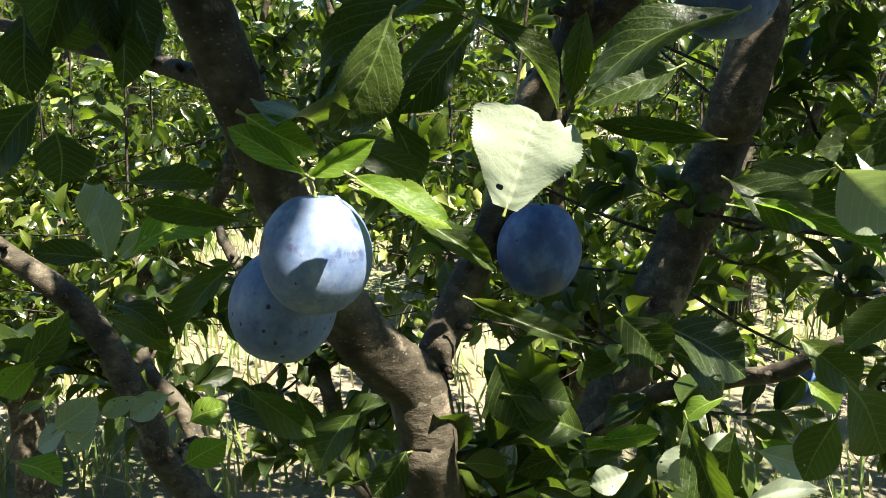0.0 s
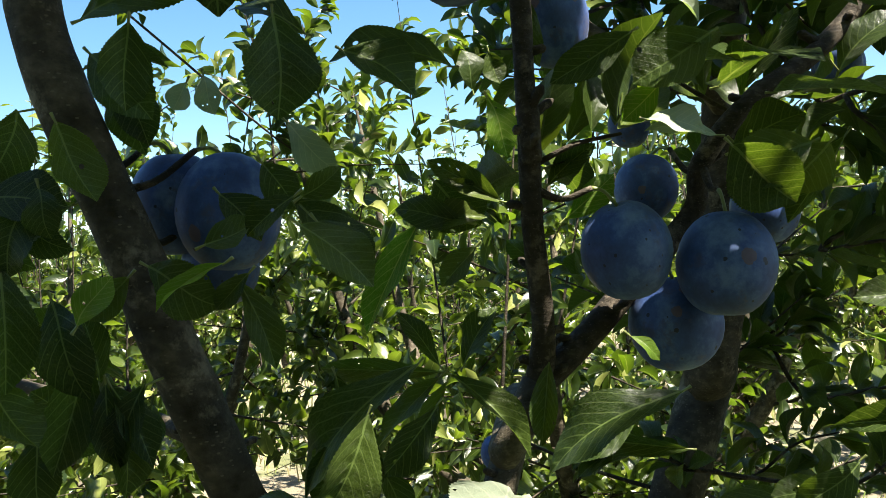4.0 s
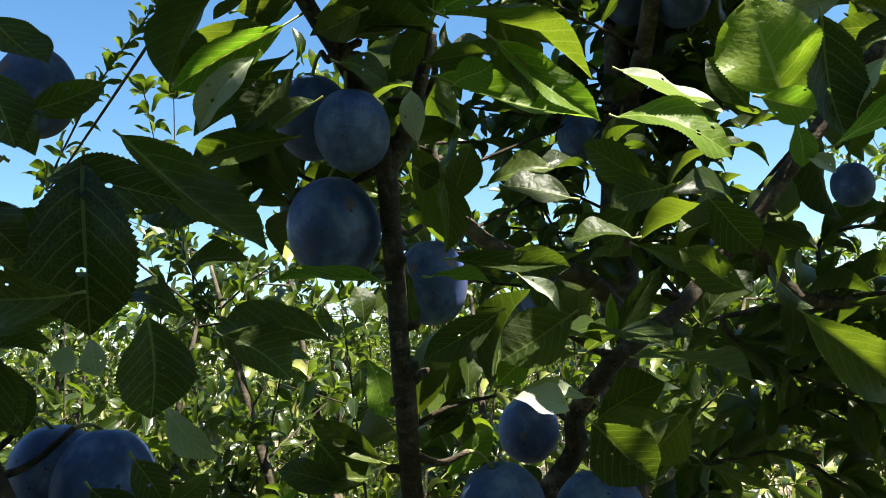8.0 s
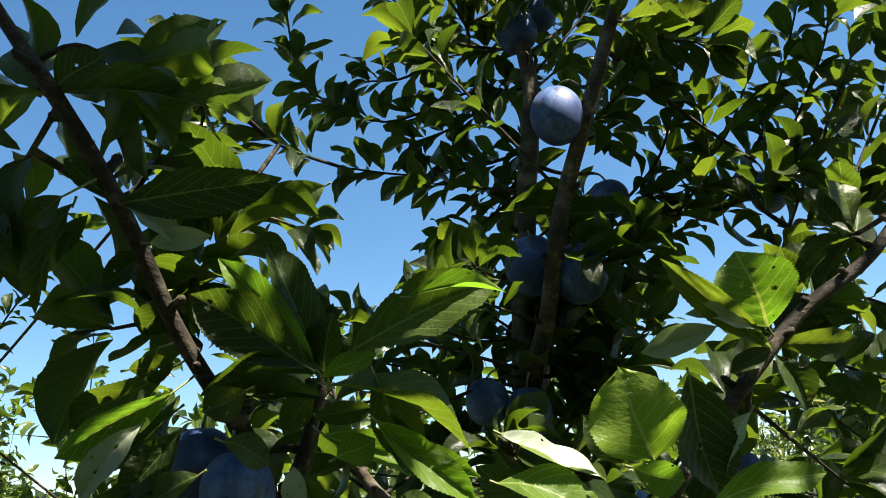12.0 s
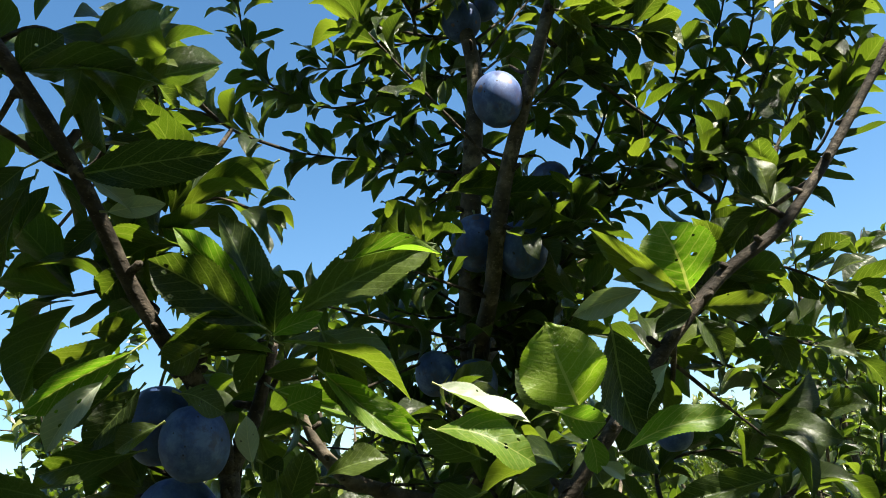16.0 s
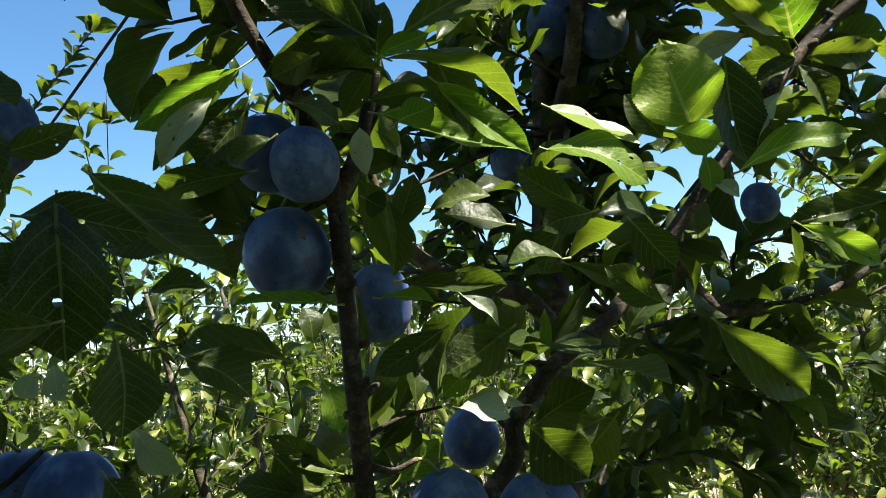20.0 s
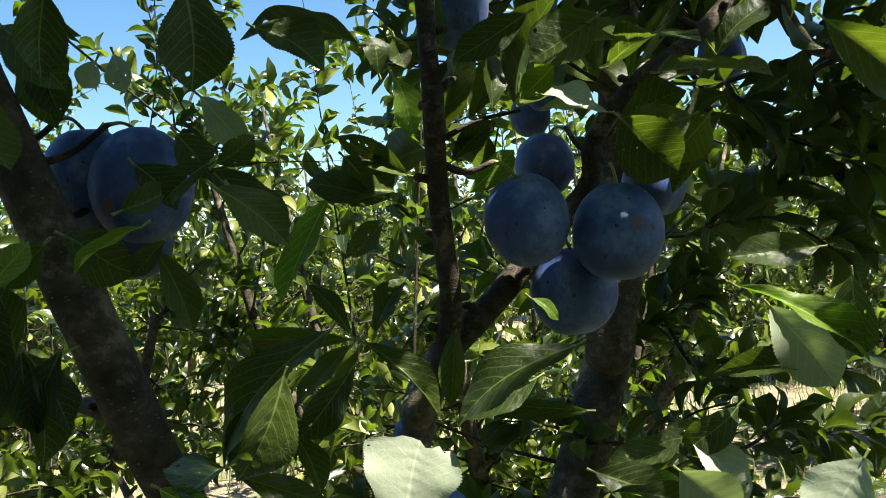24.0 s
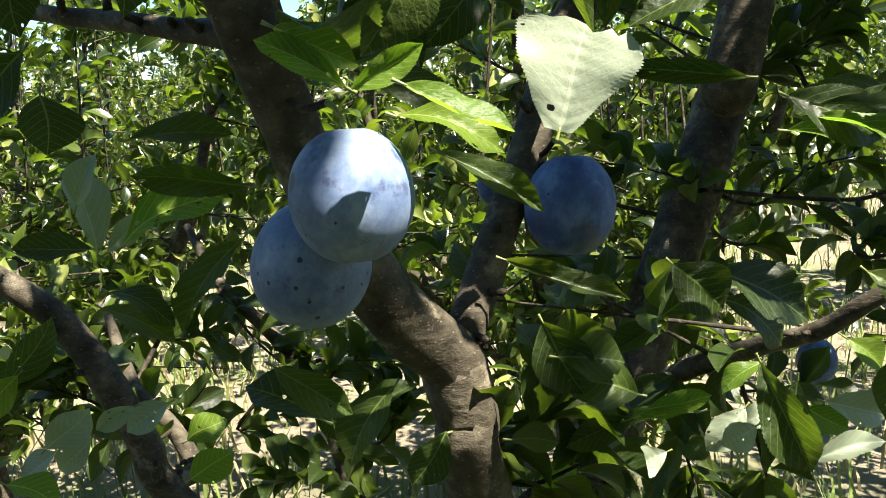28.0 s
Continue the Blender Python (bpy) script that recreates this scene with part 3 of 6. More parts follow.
limb("limb", [STEM_TOP, (0.081, 0.408, 1.656), (0.093, 0.397, 1.696), (0.089, 0.403, 1.682), (0.094, 0.404, 1.694)], [0.0058, 0.0045, 0.0038, 0.003, 0.0028], mat=M_twig)
# the branch that carries the middle cluster and runs on to the upper side
limb("limb", [STEM_FORK, (0.096, 0.484, 1.384), (0.129, 0.496, 1.414), (0.171, 0.503, 1.455), (0.174, 0.488, 1.484), (0.200, 0.476, 1.516), (0.242, 0.479, 1.543), (0.272, 0.488, 1.569), (0.300, 0.478, 1.600), (0.372, 0.459, 1.685), (0.426, 0.455, 1.736), (0.475, 0.447, 1.767), (0.508, 0.441, 1.800), (0.552, 0.434, 1.853), (0.598, 0.418, 1.918)],
     [0.009, 0.0085, 0.008, 0.0068, 0.0062, 0.0058, 0.0056, 0.0055, 0.0055, 0.0054, 0.005, 0.0046, 0.0042, 0.0038, 0.0034], mat=M_twig)
# the thick limb farther back, which forks high up
BACK_FORK = (0.307, 0.771, 1.737)
limb("limb", [CROTCH, (0.17, 0.80, 0.75), (0.139, 0.831, 0.904), (0.197, 0.864, 1.057), (0.258, 0.903, 1.185), (0.307, 0.930, 1.301), (0.279, 0.849, 1.302), (0.314, 0.870, 1.431), (0.317, 0.902, 1.455), (0.338, 0.891, 1.697), (0.322, 0.860, 1.639), (0.342, 0.837, 1.800), BACK_FORK],
     [0.045, 0.034, 0.028, 0.028, 0.028, 0.027, 0.0255, 0.024, 0.0225, 0.02, 0.0185, 0.017, 0.016], sides=16)
limb("limb", [BACK_FORK, (0.311, 0.756, 1.833), (0.321, 0.738, 1.936), (0.333, 0.719, 2.041), (0.333, 0.729, 2.147), (0.352, 0.696, 2.271)], [0.014, 0.012, 0.0105, 0.009, 0.008, 0.006])
limb("limb", [BACK_FORK, (0.310, 0.685, 1.783), (0.322, 0.637, 1.876), (0.351, 0.595, 1.973), (0.381, 0.589, 2.054), (0.410, 0.556, 2.137), (0.444, 0.520, 2.230)], [0.010, 0.0085, 0.008, 0.007, 0.0062, 0.005, 0.0035])
# side branches
limb("limb", [(0.301, 0.823, 1.563), (0.265, 0.789, 1.591), (0.207, 0.771, 1.609), (0.162, 0.755, 1.631), (0.130, 0.753, 1.677), (0.118, 0.754, 1.735)], [0.010, 0.0092, 0.0088, 0.008, 0.005, 0.003])
limb("limb", [CROTCH, (0.0, 0.80, 0.85), (-0.099, 0.930, 0.878), (-0.139, 0.952, 1.001), (-0.186, 0.975, 1.062), (-0.240, 0.997, 1.118), (-0.280, 1.040, 1.179)], [0.018, 0.012, 0.009, 0.0085, 0.008, 0.007, 0.004])
limb("limb", [(-0.224, 0.667, 1.032), (-0.219, 0.725, 1.016), (-0.243, 0.752, 1.047), (-0.273, 0.768, 1.074), (-0.309, 0.830, 1.126)], [0.008, 0.008, 0.0075, 0.007, 0.004])
limb("limb", [(0.153, 0.833, 0.978), (0.173, 0.714, 1.066), (0.217, 0.639, 1.111), (0.244, 0.600, 1.132), (0.272, 0.573, 1.161), (0.334, 0.555, 1.194), (0.457, 0.556, 1.232), (0.604, 0.559, 1.294)], [0.012, 0.0085, 0.0075, 0.007, 0.006, 0.005, 0.004, 0.003])
limb("limb", [CROTCH, (-0.06, 0.70, 0.80), (-0.216, 0.664, 1.015), (-0.238, 0.664, 1.066), (-0.273, 0.667, 1.138), (-0.300, 0.665, 1.174), (-0.346, 0.663, 1.211), (-0.409, 0.655, 1.268)], [0.03, 0.022, 0.0125, 0.0125, 0.0115, 0.0105, 0.009, 0.007])
limb("limb", [(-0.109, 0.470, 1.339), (-0.138, 0.492, 1.344), (-0.172, 0.516, 1.352), (-0.221, 0.540, 1.361), (-0.282, 0.566, 1.375)], [0.008, 0.0062, 0.0055, 0.005, 0.004])

LIMB_POINTS = list(BRANCH_POINTS)

# buds and short spurs along the younger wood
spur_rng = random.Random(31)
for k, (p, r) in enumerate(LIMB_POINTS):
    if 0.0035 < r < 0.0125 and k % 4 == 1:
        d = Vector((spur_rng.gauss(0, 1), spur_rng.gauss(-0.4, 0.8), spur_rng.uniform(0.1, 0.9))).normalized()
        n = spur_rng.uniform(0.005, 0.013)
        rows = [(*(p + d * r * 0.5), 0.0032), (*(p + d * (r + n * 0.4)), 0.0024), (*(p + d * (r + n * 0.75)), 0.0027), (*(p + d * (r + n)), 0.0010)]
        part("spur", tube("spur", rows, 6, 0.2), M_twig, tree)


# ---- plums ----
def plum_mesh(seed):
    """An oval fruit with a stalk dimple and a shallow seam down one side; 1 wide, top at +z."""
    verts, faces = [], []
    nu, nv = 28, 18
    for i in range(nv + 1):
        th = math.pi * i / nv
        for j in range(nu):
            ph = 2 * math.pi * j / nu
            r = 0.5 * (1 - 0.045 * math.exp(-((((ph + 0.4) % 6.283) - 0.4 + 0) / 0.22) ** 2) * math.sin(th))
            x, y, z = r * math.sin(th) * math.cos(ph), r * math.sin(th) * math.sin(ph), 0.5 * math.cos(th)
            z -= 0.07 * math.exp(-(th / 0.22) ** 2)
            z += 0.03 * math.exp(-((math.pi - th) / 0.3) ** 2)
            f = 1 + 0.02 * noise.noise((x * 2.2 + seed * 3, y * 2.2, z * 2.2))
            verts.append((x * f, y * f, z * f))
    for i in range(nv):
        for j in range(nu):
            a, b = i * nu + j, i * nu + (j + 1) % nu
            faces.append((a, a + nu, b + nu, b))
    return mesh_from("plum", verts, faces)


PLUM_MESHES = [plum_mesh(s) for s in range(4)]
for me in PLUM_MESHES:
    me.materials.append(M_plum)
PALE_PLUM = PLUM_MESHES[0].copy()
PALE_PLUM.materials[0] = M_plum_pale
PLUMS = []
plum_rng = random.Random(3)


PALE_LABEL = "ripe plum with thick white-blue bloom, half in sunlight"
SCARRED = "ripe blue plum with a rusty scar, behind another"
THICK = (PALE_LABEL, SCARRED)


def plum(centre, width, tall=1.08, lean=0.0, swing=0.0, label="ripe blue plum with pale waxy bloom, hanging from a spur"):
    c = Vector(centre)
    turn = Euler((radians(lean), radians(swing), plum_rng.random() * 6.28)).to_matrix()
    ob = new("plum", PALE_PLUM if label in THICK else PLUM_MESHES[len(PLUMS) % 4])
    ob.matrix_basis = Matrix.Translation(c) @ turn.to_4x4() @ Matrix.Diagonal((width, width * 0.97, width * tall, 1))
    tagged(ob, label, "plum", "plums on the tree")
    PLUMS.append((c, width))
    top = c + turn @ Vector((0, 0, width * tall * 0.45))
    near, rad = min(BRANCH_POINTS, key=lambda b: (b[0] - top - Vector((0, 0, 0.012))).length)
    gap = near - top
    end = top + gap if gap.length < 0.022 else top + (gap.normalized() + Vector((0, 0, 0.5))).normalized() * 0.017
    rows = spline([(*top, 0.0011), (*(top.lerp(end, 0.5) + Vector((0, 0, 0.003))), 0.0010), (*end, 0.0014)], 4)
    st = part("stalk", tube("stalk", rows, 6), M_stalk, None)
    st.parent = ob
    st.matrix_parent_inverse = ob.matrix_basis.inverted()
    if (near - end).length > 0.004:
        mid = end.lerp(near, 0.5) + Vector((0, 0, -0.006))
        part("spur", tube("spur", spline([(*end, 0.0016), (*mid, 0.0020), (*near, 0.0028)], 5), 7), M_twig, tree)
    return ob


plum((-0.056, 0.379, 1.267), 0.0515, 1.07, 0, 4, PALE_LABEL)
plum((-0.077, 0.405, 1.236), 0.052, 1.08, 8, -14, SCARRED)
plum((0.058, 0.516, 1.240), 0.0515, 1.14, 5, 0)
plum((0.118, 0.448, 1.436), 0.0505, 1.10, 0, 12, "oval blue plum with dusty bloom in a cluster")
plum((0.173, 0.452, 1.425), 0.0555, 1.08, 0, -8, "round blue plum speckled with dark dots in a cluster")
plum((0.154, 0.493, 1.390), 0.056, 1.04, 0, 0, "shaded blue plum at the bottom of a cluster")
plum((0.149, 0.522, 1.473), 0.040, 1.1, 0, 10, "small shaded plum at the top of a cluster")
plum((0.225, 0.528, 1.456), 0.044, 1.1, 0, 0, "shaded blue plum at the back of a cluster")
plum((-0.120, 0.437, 1.477), 0.051, 1.1, 0, -6, "shaded blue plum half hidden by leaves")
plum((-0.090, 0.422, 1.470), 0.055, 1.15, 0, 8, "shaded blue plum half hidden by leaves")
plum((-0.102, 0.445, 1.442), 0.042, 1.05, 0, 0, "shaded blue plum half hidden by leaves")
plum((0.034, 0.430, 1.599), 0.0525, 1.12, 0, 5, "blue plum with a sunlit streak, beside a thin stem")
plum((0.028, 0.404, 1.655), 0.042, 1.12, 0, 0, "dark shaded plum in a pair on a thin stem")
plum((0.048, 0.382, 1.641), 0.039, 1.12, 0, 6, "dark shaded plum in a pair on a thin stem")
plum((0.090, 0.474, 1.569), 0.043, 1.25, 0, 0, "blue plum with a sunlit shoulder, beside a thin stem")
plum((-0.109, 0.388, 1.671), 0.040, 1.2, 0, 0)
plum((0.233, 0.926, 1.565), 0.047, 1.1)
plum((0.433, 0.856, 1.603), 0.052, 1.1)
plum((0.397, 0.780, 1.596), 0.043, 1.15)
plum((0.260, 0.744, 1.722), 0.044, 1.1)
plum((0.296, 0.730, 1.707), 0.047, 1.1)
plum((0.309, 0.701, 1.845), 0.056, 1.1)
plum((0.343, 0.666, 1.826), 0.052, 1.15)
plum((0.320, 0.606, 1.959), 0.0495, 1.14, 0, 0, "round plum with a sunlit crown beside a dark stem")
plum((0.405, 0.724, 1.920), 0.042, 1.0)
plum((0.564, 0.691, 1.911), 0.038, 1.2)
plum((0.434, 0.594, 1.634), 0.033, 1.1)
plum((0.404, 0.925, 1.000), 0.043, 1.2)
plum((0.064, 0.968, 1.209), 0.032, 1.25)
plum((0.330, 0.734, 2.122), 0.046, 1.1)
plum((0.360, 0.740, 2.151), 0.042, 1.1)
plum((0.219, 0.801, 1.572), 0.037, 1.2)

# ---- leaves of the tree at hand ----
HERO = [blade(56, 8, f, d, w, 0.03, wd, be, s, tw) for s, (f, d, w, wd, be, tw) in enumerate([(0.35, 0.2, 0.13, 0.27, 1.15, 0.25), (0.6, 0.4, 0.12, 0.25, 1.2, -0.35), (0.25, 0.55, 0.18, 0.27, 1.25, 0.4), (0.5, -0.15, 0.16, 0.25, 1.15, -0.4), (0.4, 0.45, 0.22, 0.27, 1.2, 0.15)])]
# a broad leaf with a bitten tip, narrow towards the stalk
HERO.append(blade(64, 10, 0.42, 0.1, 0.1, 0.02, 0.5, 1.0, 5, 0.1, ((0.11, 0.17, 0.21, 0.26, 0.33, 0.41, 0.48, 0.51, 0.50, 0.46, 0.34), (0.12, 0.19, 0.26, 0.31, 0.36, 0.42, 0.46, 0.48, 0.52, 0.54, 0.46))))
# a broad rounded leaf
HERO.append(blade(60, 10, 0.2, 0.15, 0.2, 0.022, 0.5, 1.0, 6, 0.1, ((0.02, 0.26, 0.37, 0.43, 0.46, 0.46, 0.44, 0.40, 0.33, 0.21, 0.02), (0.02, 0.24, 0.36, 0.43, 0.46, 0.47, 0.45, 0.41, 0.35, 0.24, 0.02))))
HERO_MESHES = {mat.name: [leaf_mesh("leaf", h, mat) for h in HERO] for mat in (M_leaf, M_leaf_pale, M_leaf_yellow_glow, M_leaf_eaten)}
leaf_count = 0


def leaf(base, tip, up=(0, 0, 1), mat=M_leaf, shape=None, wide=1.0, label=""):
    """One leaf that can be picked out, with a short petiole."""
    global leaf_count
    leaf_count += 1
    k = leaf_count % 5 if shape is None else shape
    ob = part("leaf", HERO_MESHES[mat.name][k], None, tree, label)
    tilt = 0.0 if shape is not None else 0.5 * math.sin(leaf_count * 2.399)
    m = leaf_frame(base, tip, up) @ Matrix.Rotation(tilt, 4, "X")
    ob.matrix_basis = m @ Matrix.Diagonal((1, wide / math.cos(tilt), 1, 1))
    b = Vector(base)
    near, rad = min(BRANCH_POINTS, key=lambda s: (s[0] - b).length_squared)
    if (near - b).length > 0.025:
        near = b - (Vector(tip) - b).normalized() * 0.004
    rows = spline([(*b.lerp(Vector(tip), 0.04), 0.0005), (*b.lerp(near, 0.5), 0.0007), (*near, 0.0009)], 3)
    st = part("petiole", tube("petiole", rows, 5), M_stalk, ob)
    st.matrix_parent_inverse = ob.matrix_basis.inverted()
    return ob


near_foliage = Foliage(MID_SHAPES)
THIN = 0.1          # sprays at each point of the overhead limbs
# where the unseen crown overhead is thickened to cast shade, by the place of its shadow at the height of the fruit
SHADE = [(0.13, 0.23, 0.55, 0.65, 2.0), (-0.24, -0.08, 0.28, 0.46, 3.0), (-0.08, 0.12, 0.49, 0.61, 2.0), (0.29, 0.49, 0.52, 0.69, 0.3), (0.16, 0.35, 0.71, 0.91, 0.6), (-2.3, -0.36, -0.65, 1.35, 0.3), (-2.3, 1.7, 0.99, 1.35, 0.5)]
picked = 0


def emit_auto(base, tip, up):
    """Single leaves for the ones at hand, joined foliage for the rest; fruit stays free on its open side."""
    global picked
    c = (Vector(base) + Vector(tip)) / 2
    for p, w in PLUMS:
        d = c - p
        if p.y > 0.6 and d.length > w * 0.75:
            continue
        if d.y < 0.02 and math.hypot(d.x, d.z) < w * 0.62 + 0.022:
            return
        if d.length < w * 0.6 + 0.015:
            return
    if c.y < 0.30:
        return
    if picked < 200 and c.y < 0.62:
        picked += 1
        leaf(base, tip, up)
    else:
        near_foliage.add(leaf_frame(base, tip, up), int(abs(c.x) * 991))


def twig(points, r0=0.0026, sprays=4, size=0.06, seed=0, first=0.25):
    """A leafy twig through a few places."""
    rng = random.Random(seed * 7 + 1)
    start = Vector(points[0])
    near = min(BRANCH_POINTS, key=lambda s: (s[0] - start).length_squared)[0]
    if (near - start).length > 0.004:
        points = [tuple(near)] + list(points)
        sprays += 1 if (near - start).length > 0.05 else 0
    rows = spline([(*p, r) for p, r in zip(points, ramp_r(r0, r0 * 0.4, len(points)))], 5)
    part("twig", tube("twig", rows, 7), M_twig, tree)
    BRANCH_POINTS.extend((Vector(r[:3]), r[3]) for r in rows[3:])
    n = len(rows)
    count = round(sprays * (1.7 if points[-1][2] > 1.72 else 1.15))
    for k, s in enumerate(np.linspace(first, 1, count)):
        i = min(n - 2, int(s * (n - 1)))
        p, q = Vector(rows[i][:3]), Vector(rows[i + 1][:3])
        spray(rng, p, (q - p).normalized() + Vector((0, 0, 0.2)), rng.randrange(3, 5) if k < count - 1 else 6, size, emit_auto)


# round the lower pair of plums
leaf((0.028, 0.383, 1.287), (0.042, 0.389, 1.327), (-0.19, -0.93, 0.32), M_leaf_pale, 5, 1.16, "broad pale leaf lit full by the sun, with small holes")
leaf((-0.037, 0.373, 1.297), (0.004, 0.368, 1.281), (-0.06, -0.93, 0.36), M_leaf_yellow_glow, None, 0.57)
leaf((-0.052, 0.336, 1.307), (-0.026, 0.337, 1.321), (0.01, -0.95, 0.30), M_leaf_yellow_glow, None, 0.68)
leaf((-0.053, 0.336, 1.308), (-0.083, 0.340, 1.326), (0.09, -0.95, 0.29), M_leaf_yellow_glow, None, 0.60)
leaf((-0.020, 0.420, 1.280), (0.026, 0.413, 1.251), (-0.10, -0.91, 0.41), M_leaf, None, 0.44)
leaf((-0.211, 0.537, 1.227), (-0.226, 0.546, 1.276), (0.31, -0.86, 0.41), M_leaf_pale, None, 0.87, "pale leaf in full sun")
leaf((-0.197, 0.537, 1.230), (-0.135, 0.539, 1.258), (0.22, -0.88, 0.42), M_leaf_eaten, None, 0.66)
leaf((-0.213, 0.538, 1.230), (-0.260, 0.541, 1.233), (0.33, -0.84, 0.43), M_leaf, None, 0.76)
leaf((-0.212, 0.557, 1.225), (-0.187, 0.560, 1.247), (0.27, -0.86, 0.43), M_leaf_pale, None, 0.81)
leaf((-0.197, 0.492, 1.205), (-0.159, 0.487, 1.185), (0.25, -0.83, 0.50), M_leaf, None, 0.75)
leaf((-0.082, 0.456, 1.147), (-0.121, 0.461, 1.165), (0.12, -0.81, 0.58), M_leaf, None, 1.25)
leaf((-0.241, 0.569, 1.105), (-0.260, 0.567, 1.086), (0.30, -0.75, 0.59), M_leaf_pale, None, 1.20)
leaf((0.015, 0.484, 1.218), (0.080, 0.476, 1.193), (-0.16, -0.85, 0.49), M_leaf, None, 0.39)
leaf((0.107, 0.512, 1.173), (0.142, 0.515, 1.200), (-0.28, -0.82, 0.51), M_leaf, None, 0.80)
leaf((0.123, 0.467, 1.207), (0.168, 0.460, 1.180), (-0.34, -0.79, 0.51), M_leaf, None, 1.18)
leaf((0.122, 0.411, 1.176), (0.143, 0.401, 1.125), (-0.34, -0.73, 0.60), M_leaf, None, 0.78)
leaf((0.079, 0.459, 1.147), (0.039, 0.462, 1.158), (-0.18, -0.79, 0.58), M_leaf, 4, 1.37)
leaf((0.080, 0.476, 1.128), (0.043, 0.475, 1.115), (-0.17, -0.77, 0.61), M_leaf, None, 0.82)
leaf((0.133, 0.521, 1.111), (0.071, 0.521, 1.094), (-0.22, -0.76, 0.61), M_leaf_yellow_glow, None, 0.38)
leaf((0.171, 0.548, 1.101), (0.145, 0.545, 1.075), (-0.28, -0.74, 0.61), M_leaf_pale, None, 1.01)
leaf((0.185, 0.494, 1.086), (0.230, 0.493, 1.096), (-0.37, -0.69, 0.62), M_leaf_pale, None, 0.63)
leaf((0.204, 0.599, 1.113), (0.175, 0.597, 1.092), (-0.31, -0.76, 0.57), M_leaf_yellow_glow, None, 0.87)
leaf((-0.112, 0.478, 1.265), (-0.171, 0.482, 1.274), (0.21, -0.90, 0.39), M_leaf, None, 0.51)
leaf((-0.120, 0.494, 1.237), (-0.156, 0.488, 1.190), (0.19, -0.86, 0.48), M_leaf, None, 0.62)
leaf((-0.091, 0.518, 1.147), (-0.081, 0.512, 1.114), (0.08, -0.81, 0.59), M_leaf, None, 0.99)
leaf((-0.068, 0.532, 1.119), (-0.033, 0.534, 1.137), (0.02, -0.81, 0.58), M_leaf, None, 0.77)
leaf((-0.295, 0.577, 1.139), (-0.260, 0.583, 1.183), (0.34, -0.79, 0.51), M_leaf, None, 0.68)
leaf((-0.211, 0.571, 1.124), (-0.237, 0.570, 1.111), (0.27, -0.78, 0.57), M_leaf_pale, None, 0.89)
leaf((-0.188, 0.412, 1.332), (-0.213, 0.407, 1.297), (0.38, -0.87, 0.30), M_leaf, None, 1.04)
leaf((-0.036, 0.467, 1.346), (-0.062, 0.464, 1.320), (0.02, -0.96, 0.27), M_leaf, None, 1.26)
leaf((-0.029, 0.493, 1.320), (-0.014, 0.486, 1.281), (-0.04, -0.94, 0.33), M_leaf, None, 0.75)
leaf((-0.014, 0.483, 1.327), (-0.053, 0.482, 1.307), (-0.01, -0.95, 0.30), M_leaf, None, 0.58)
leaf((0.168, 0.532, 1.305), (0.091, 0.537, 1.315), (-0.30, -0.90, 0.32), M_leaf, None, 0.37)
leaf((0.150, 0.447, 1.278), (0.198, 0.443, 1.273), (-0.42, -0.82, 0.38), M_leaf_yellow_glow, None, 0.60)
leaf((0.199, 0.447, 1.297), (0.153, 0.448, 1.284), (-0.43, -0.83, 0.35), M_leaf, None, 0.90)
# round the middle cluster
leaf((-0.022, 0.380, 1.370), (-0.048, 0.381, 1.320), (0.09, -0.90, 0.43), M_leaf, None, 0.87)
leaf((0.124, 0.375, 1.371), (0.060, 0.380, 1.334), (-0.18, -0.89, 0.41), M_leaf, None, 0.64)
leaf((0.053, 0.456, 1.467), (0.013, 0.461, 1.494), (-0.05, -0.98, 0.18), M_leaf, None, 0.65)
leaf((0.012, 0.457, 1.376), (-0.055, 0.465, 1.382), (0.05, -0.93, 0.36), M_leaf, None, 0.36)
leaf((0.012, 0.457, 1.373), (-0.023, 0.460, 1.339), (0.02, -0.92, 0.39), M_leaf, None, 0.56)
leaf((0.018, 0.456, 1.374), (0.059, 0.450, 1.326), (-0.06, -0.91, 0.40), M_leaf, None, 0.50)
leaf((0.012, 0.477, 1.377), (-0.012, 0.481, 1.409), (0.01, -0.94, 0.33), M_leaf, None, 0.59)
leaf((0.016, 0.457, 1.371), (-0.005, 0.457, 1.331), (-0.00, -0.92, 0.40), M_leaf, None, 0.51)
leaf((0.026, 0.476, 1.376), (0.048, 0.475, 1.408), (-0.06, -0.94, 0.34), M_leaf, None, 0.77)
leaf((0.006, 0.461, 1.459), (-0.027, 0.462, 1.399), (0.03, -0.96, 0.27), M_leaf_yellow_glow, None, 0.50)
leaf((0.005, 0.461, 1.456), (0.044, 0.457, 1.460), (-0.04, -0.97, 0.22), M_leaf, None, 0.88)
leaf((0.034, 0.458, 1.457), (-0.007, 0.462, 1.467), (-0.02, -0.98, 0.22), M_leaf, None, 0.81)
leaf((0.037, 0.457, 1.444), (0.016, 0.458, 1.423), (-0.04, -0.96, 0.26), M_leaf, None, 1.07)
leaf((0.199, 0.357, 1.394), (0.260, 0.349, 1.351), (-0.45, -0.81, 0.37), M_leaf_yellow_glow, None, 0.35)
leaf((0.224, 0.374, 1.381), (0.255, 0.369, 1.338), (-0.45, -0.80, 0.39), M_leaf_pale, None, 1.05)
leaf((0.252, 0.380, 1.347), (0.197, 0.386, 1.347), (-0.42, -0.81, 0.41), M_leaf, None, 0.52)
leaf((0.184, 0.396, 1.314), (0.211, 0.392, 1.275), (-0.35, -0.80, 0.49), M_leaf_pale, None, 1.00)
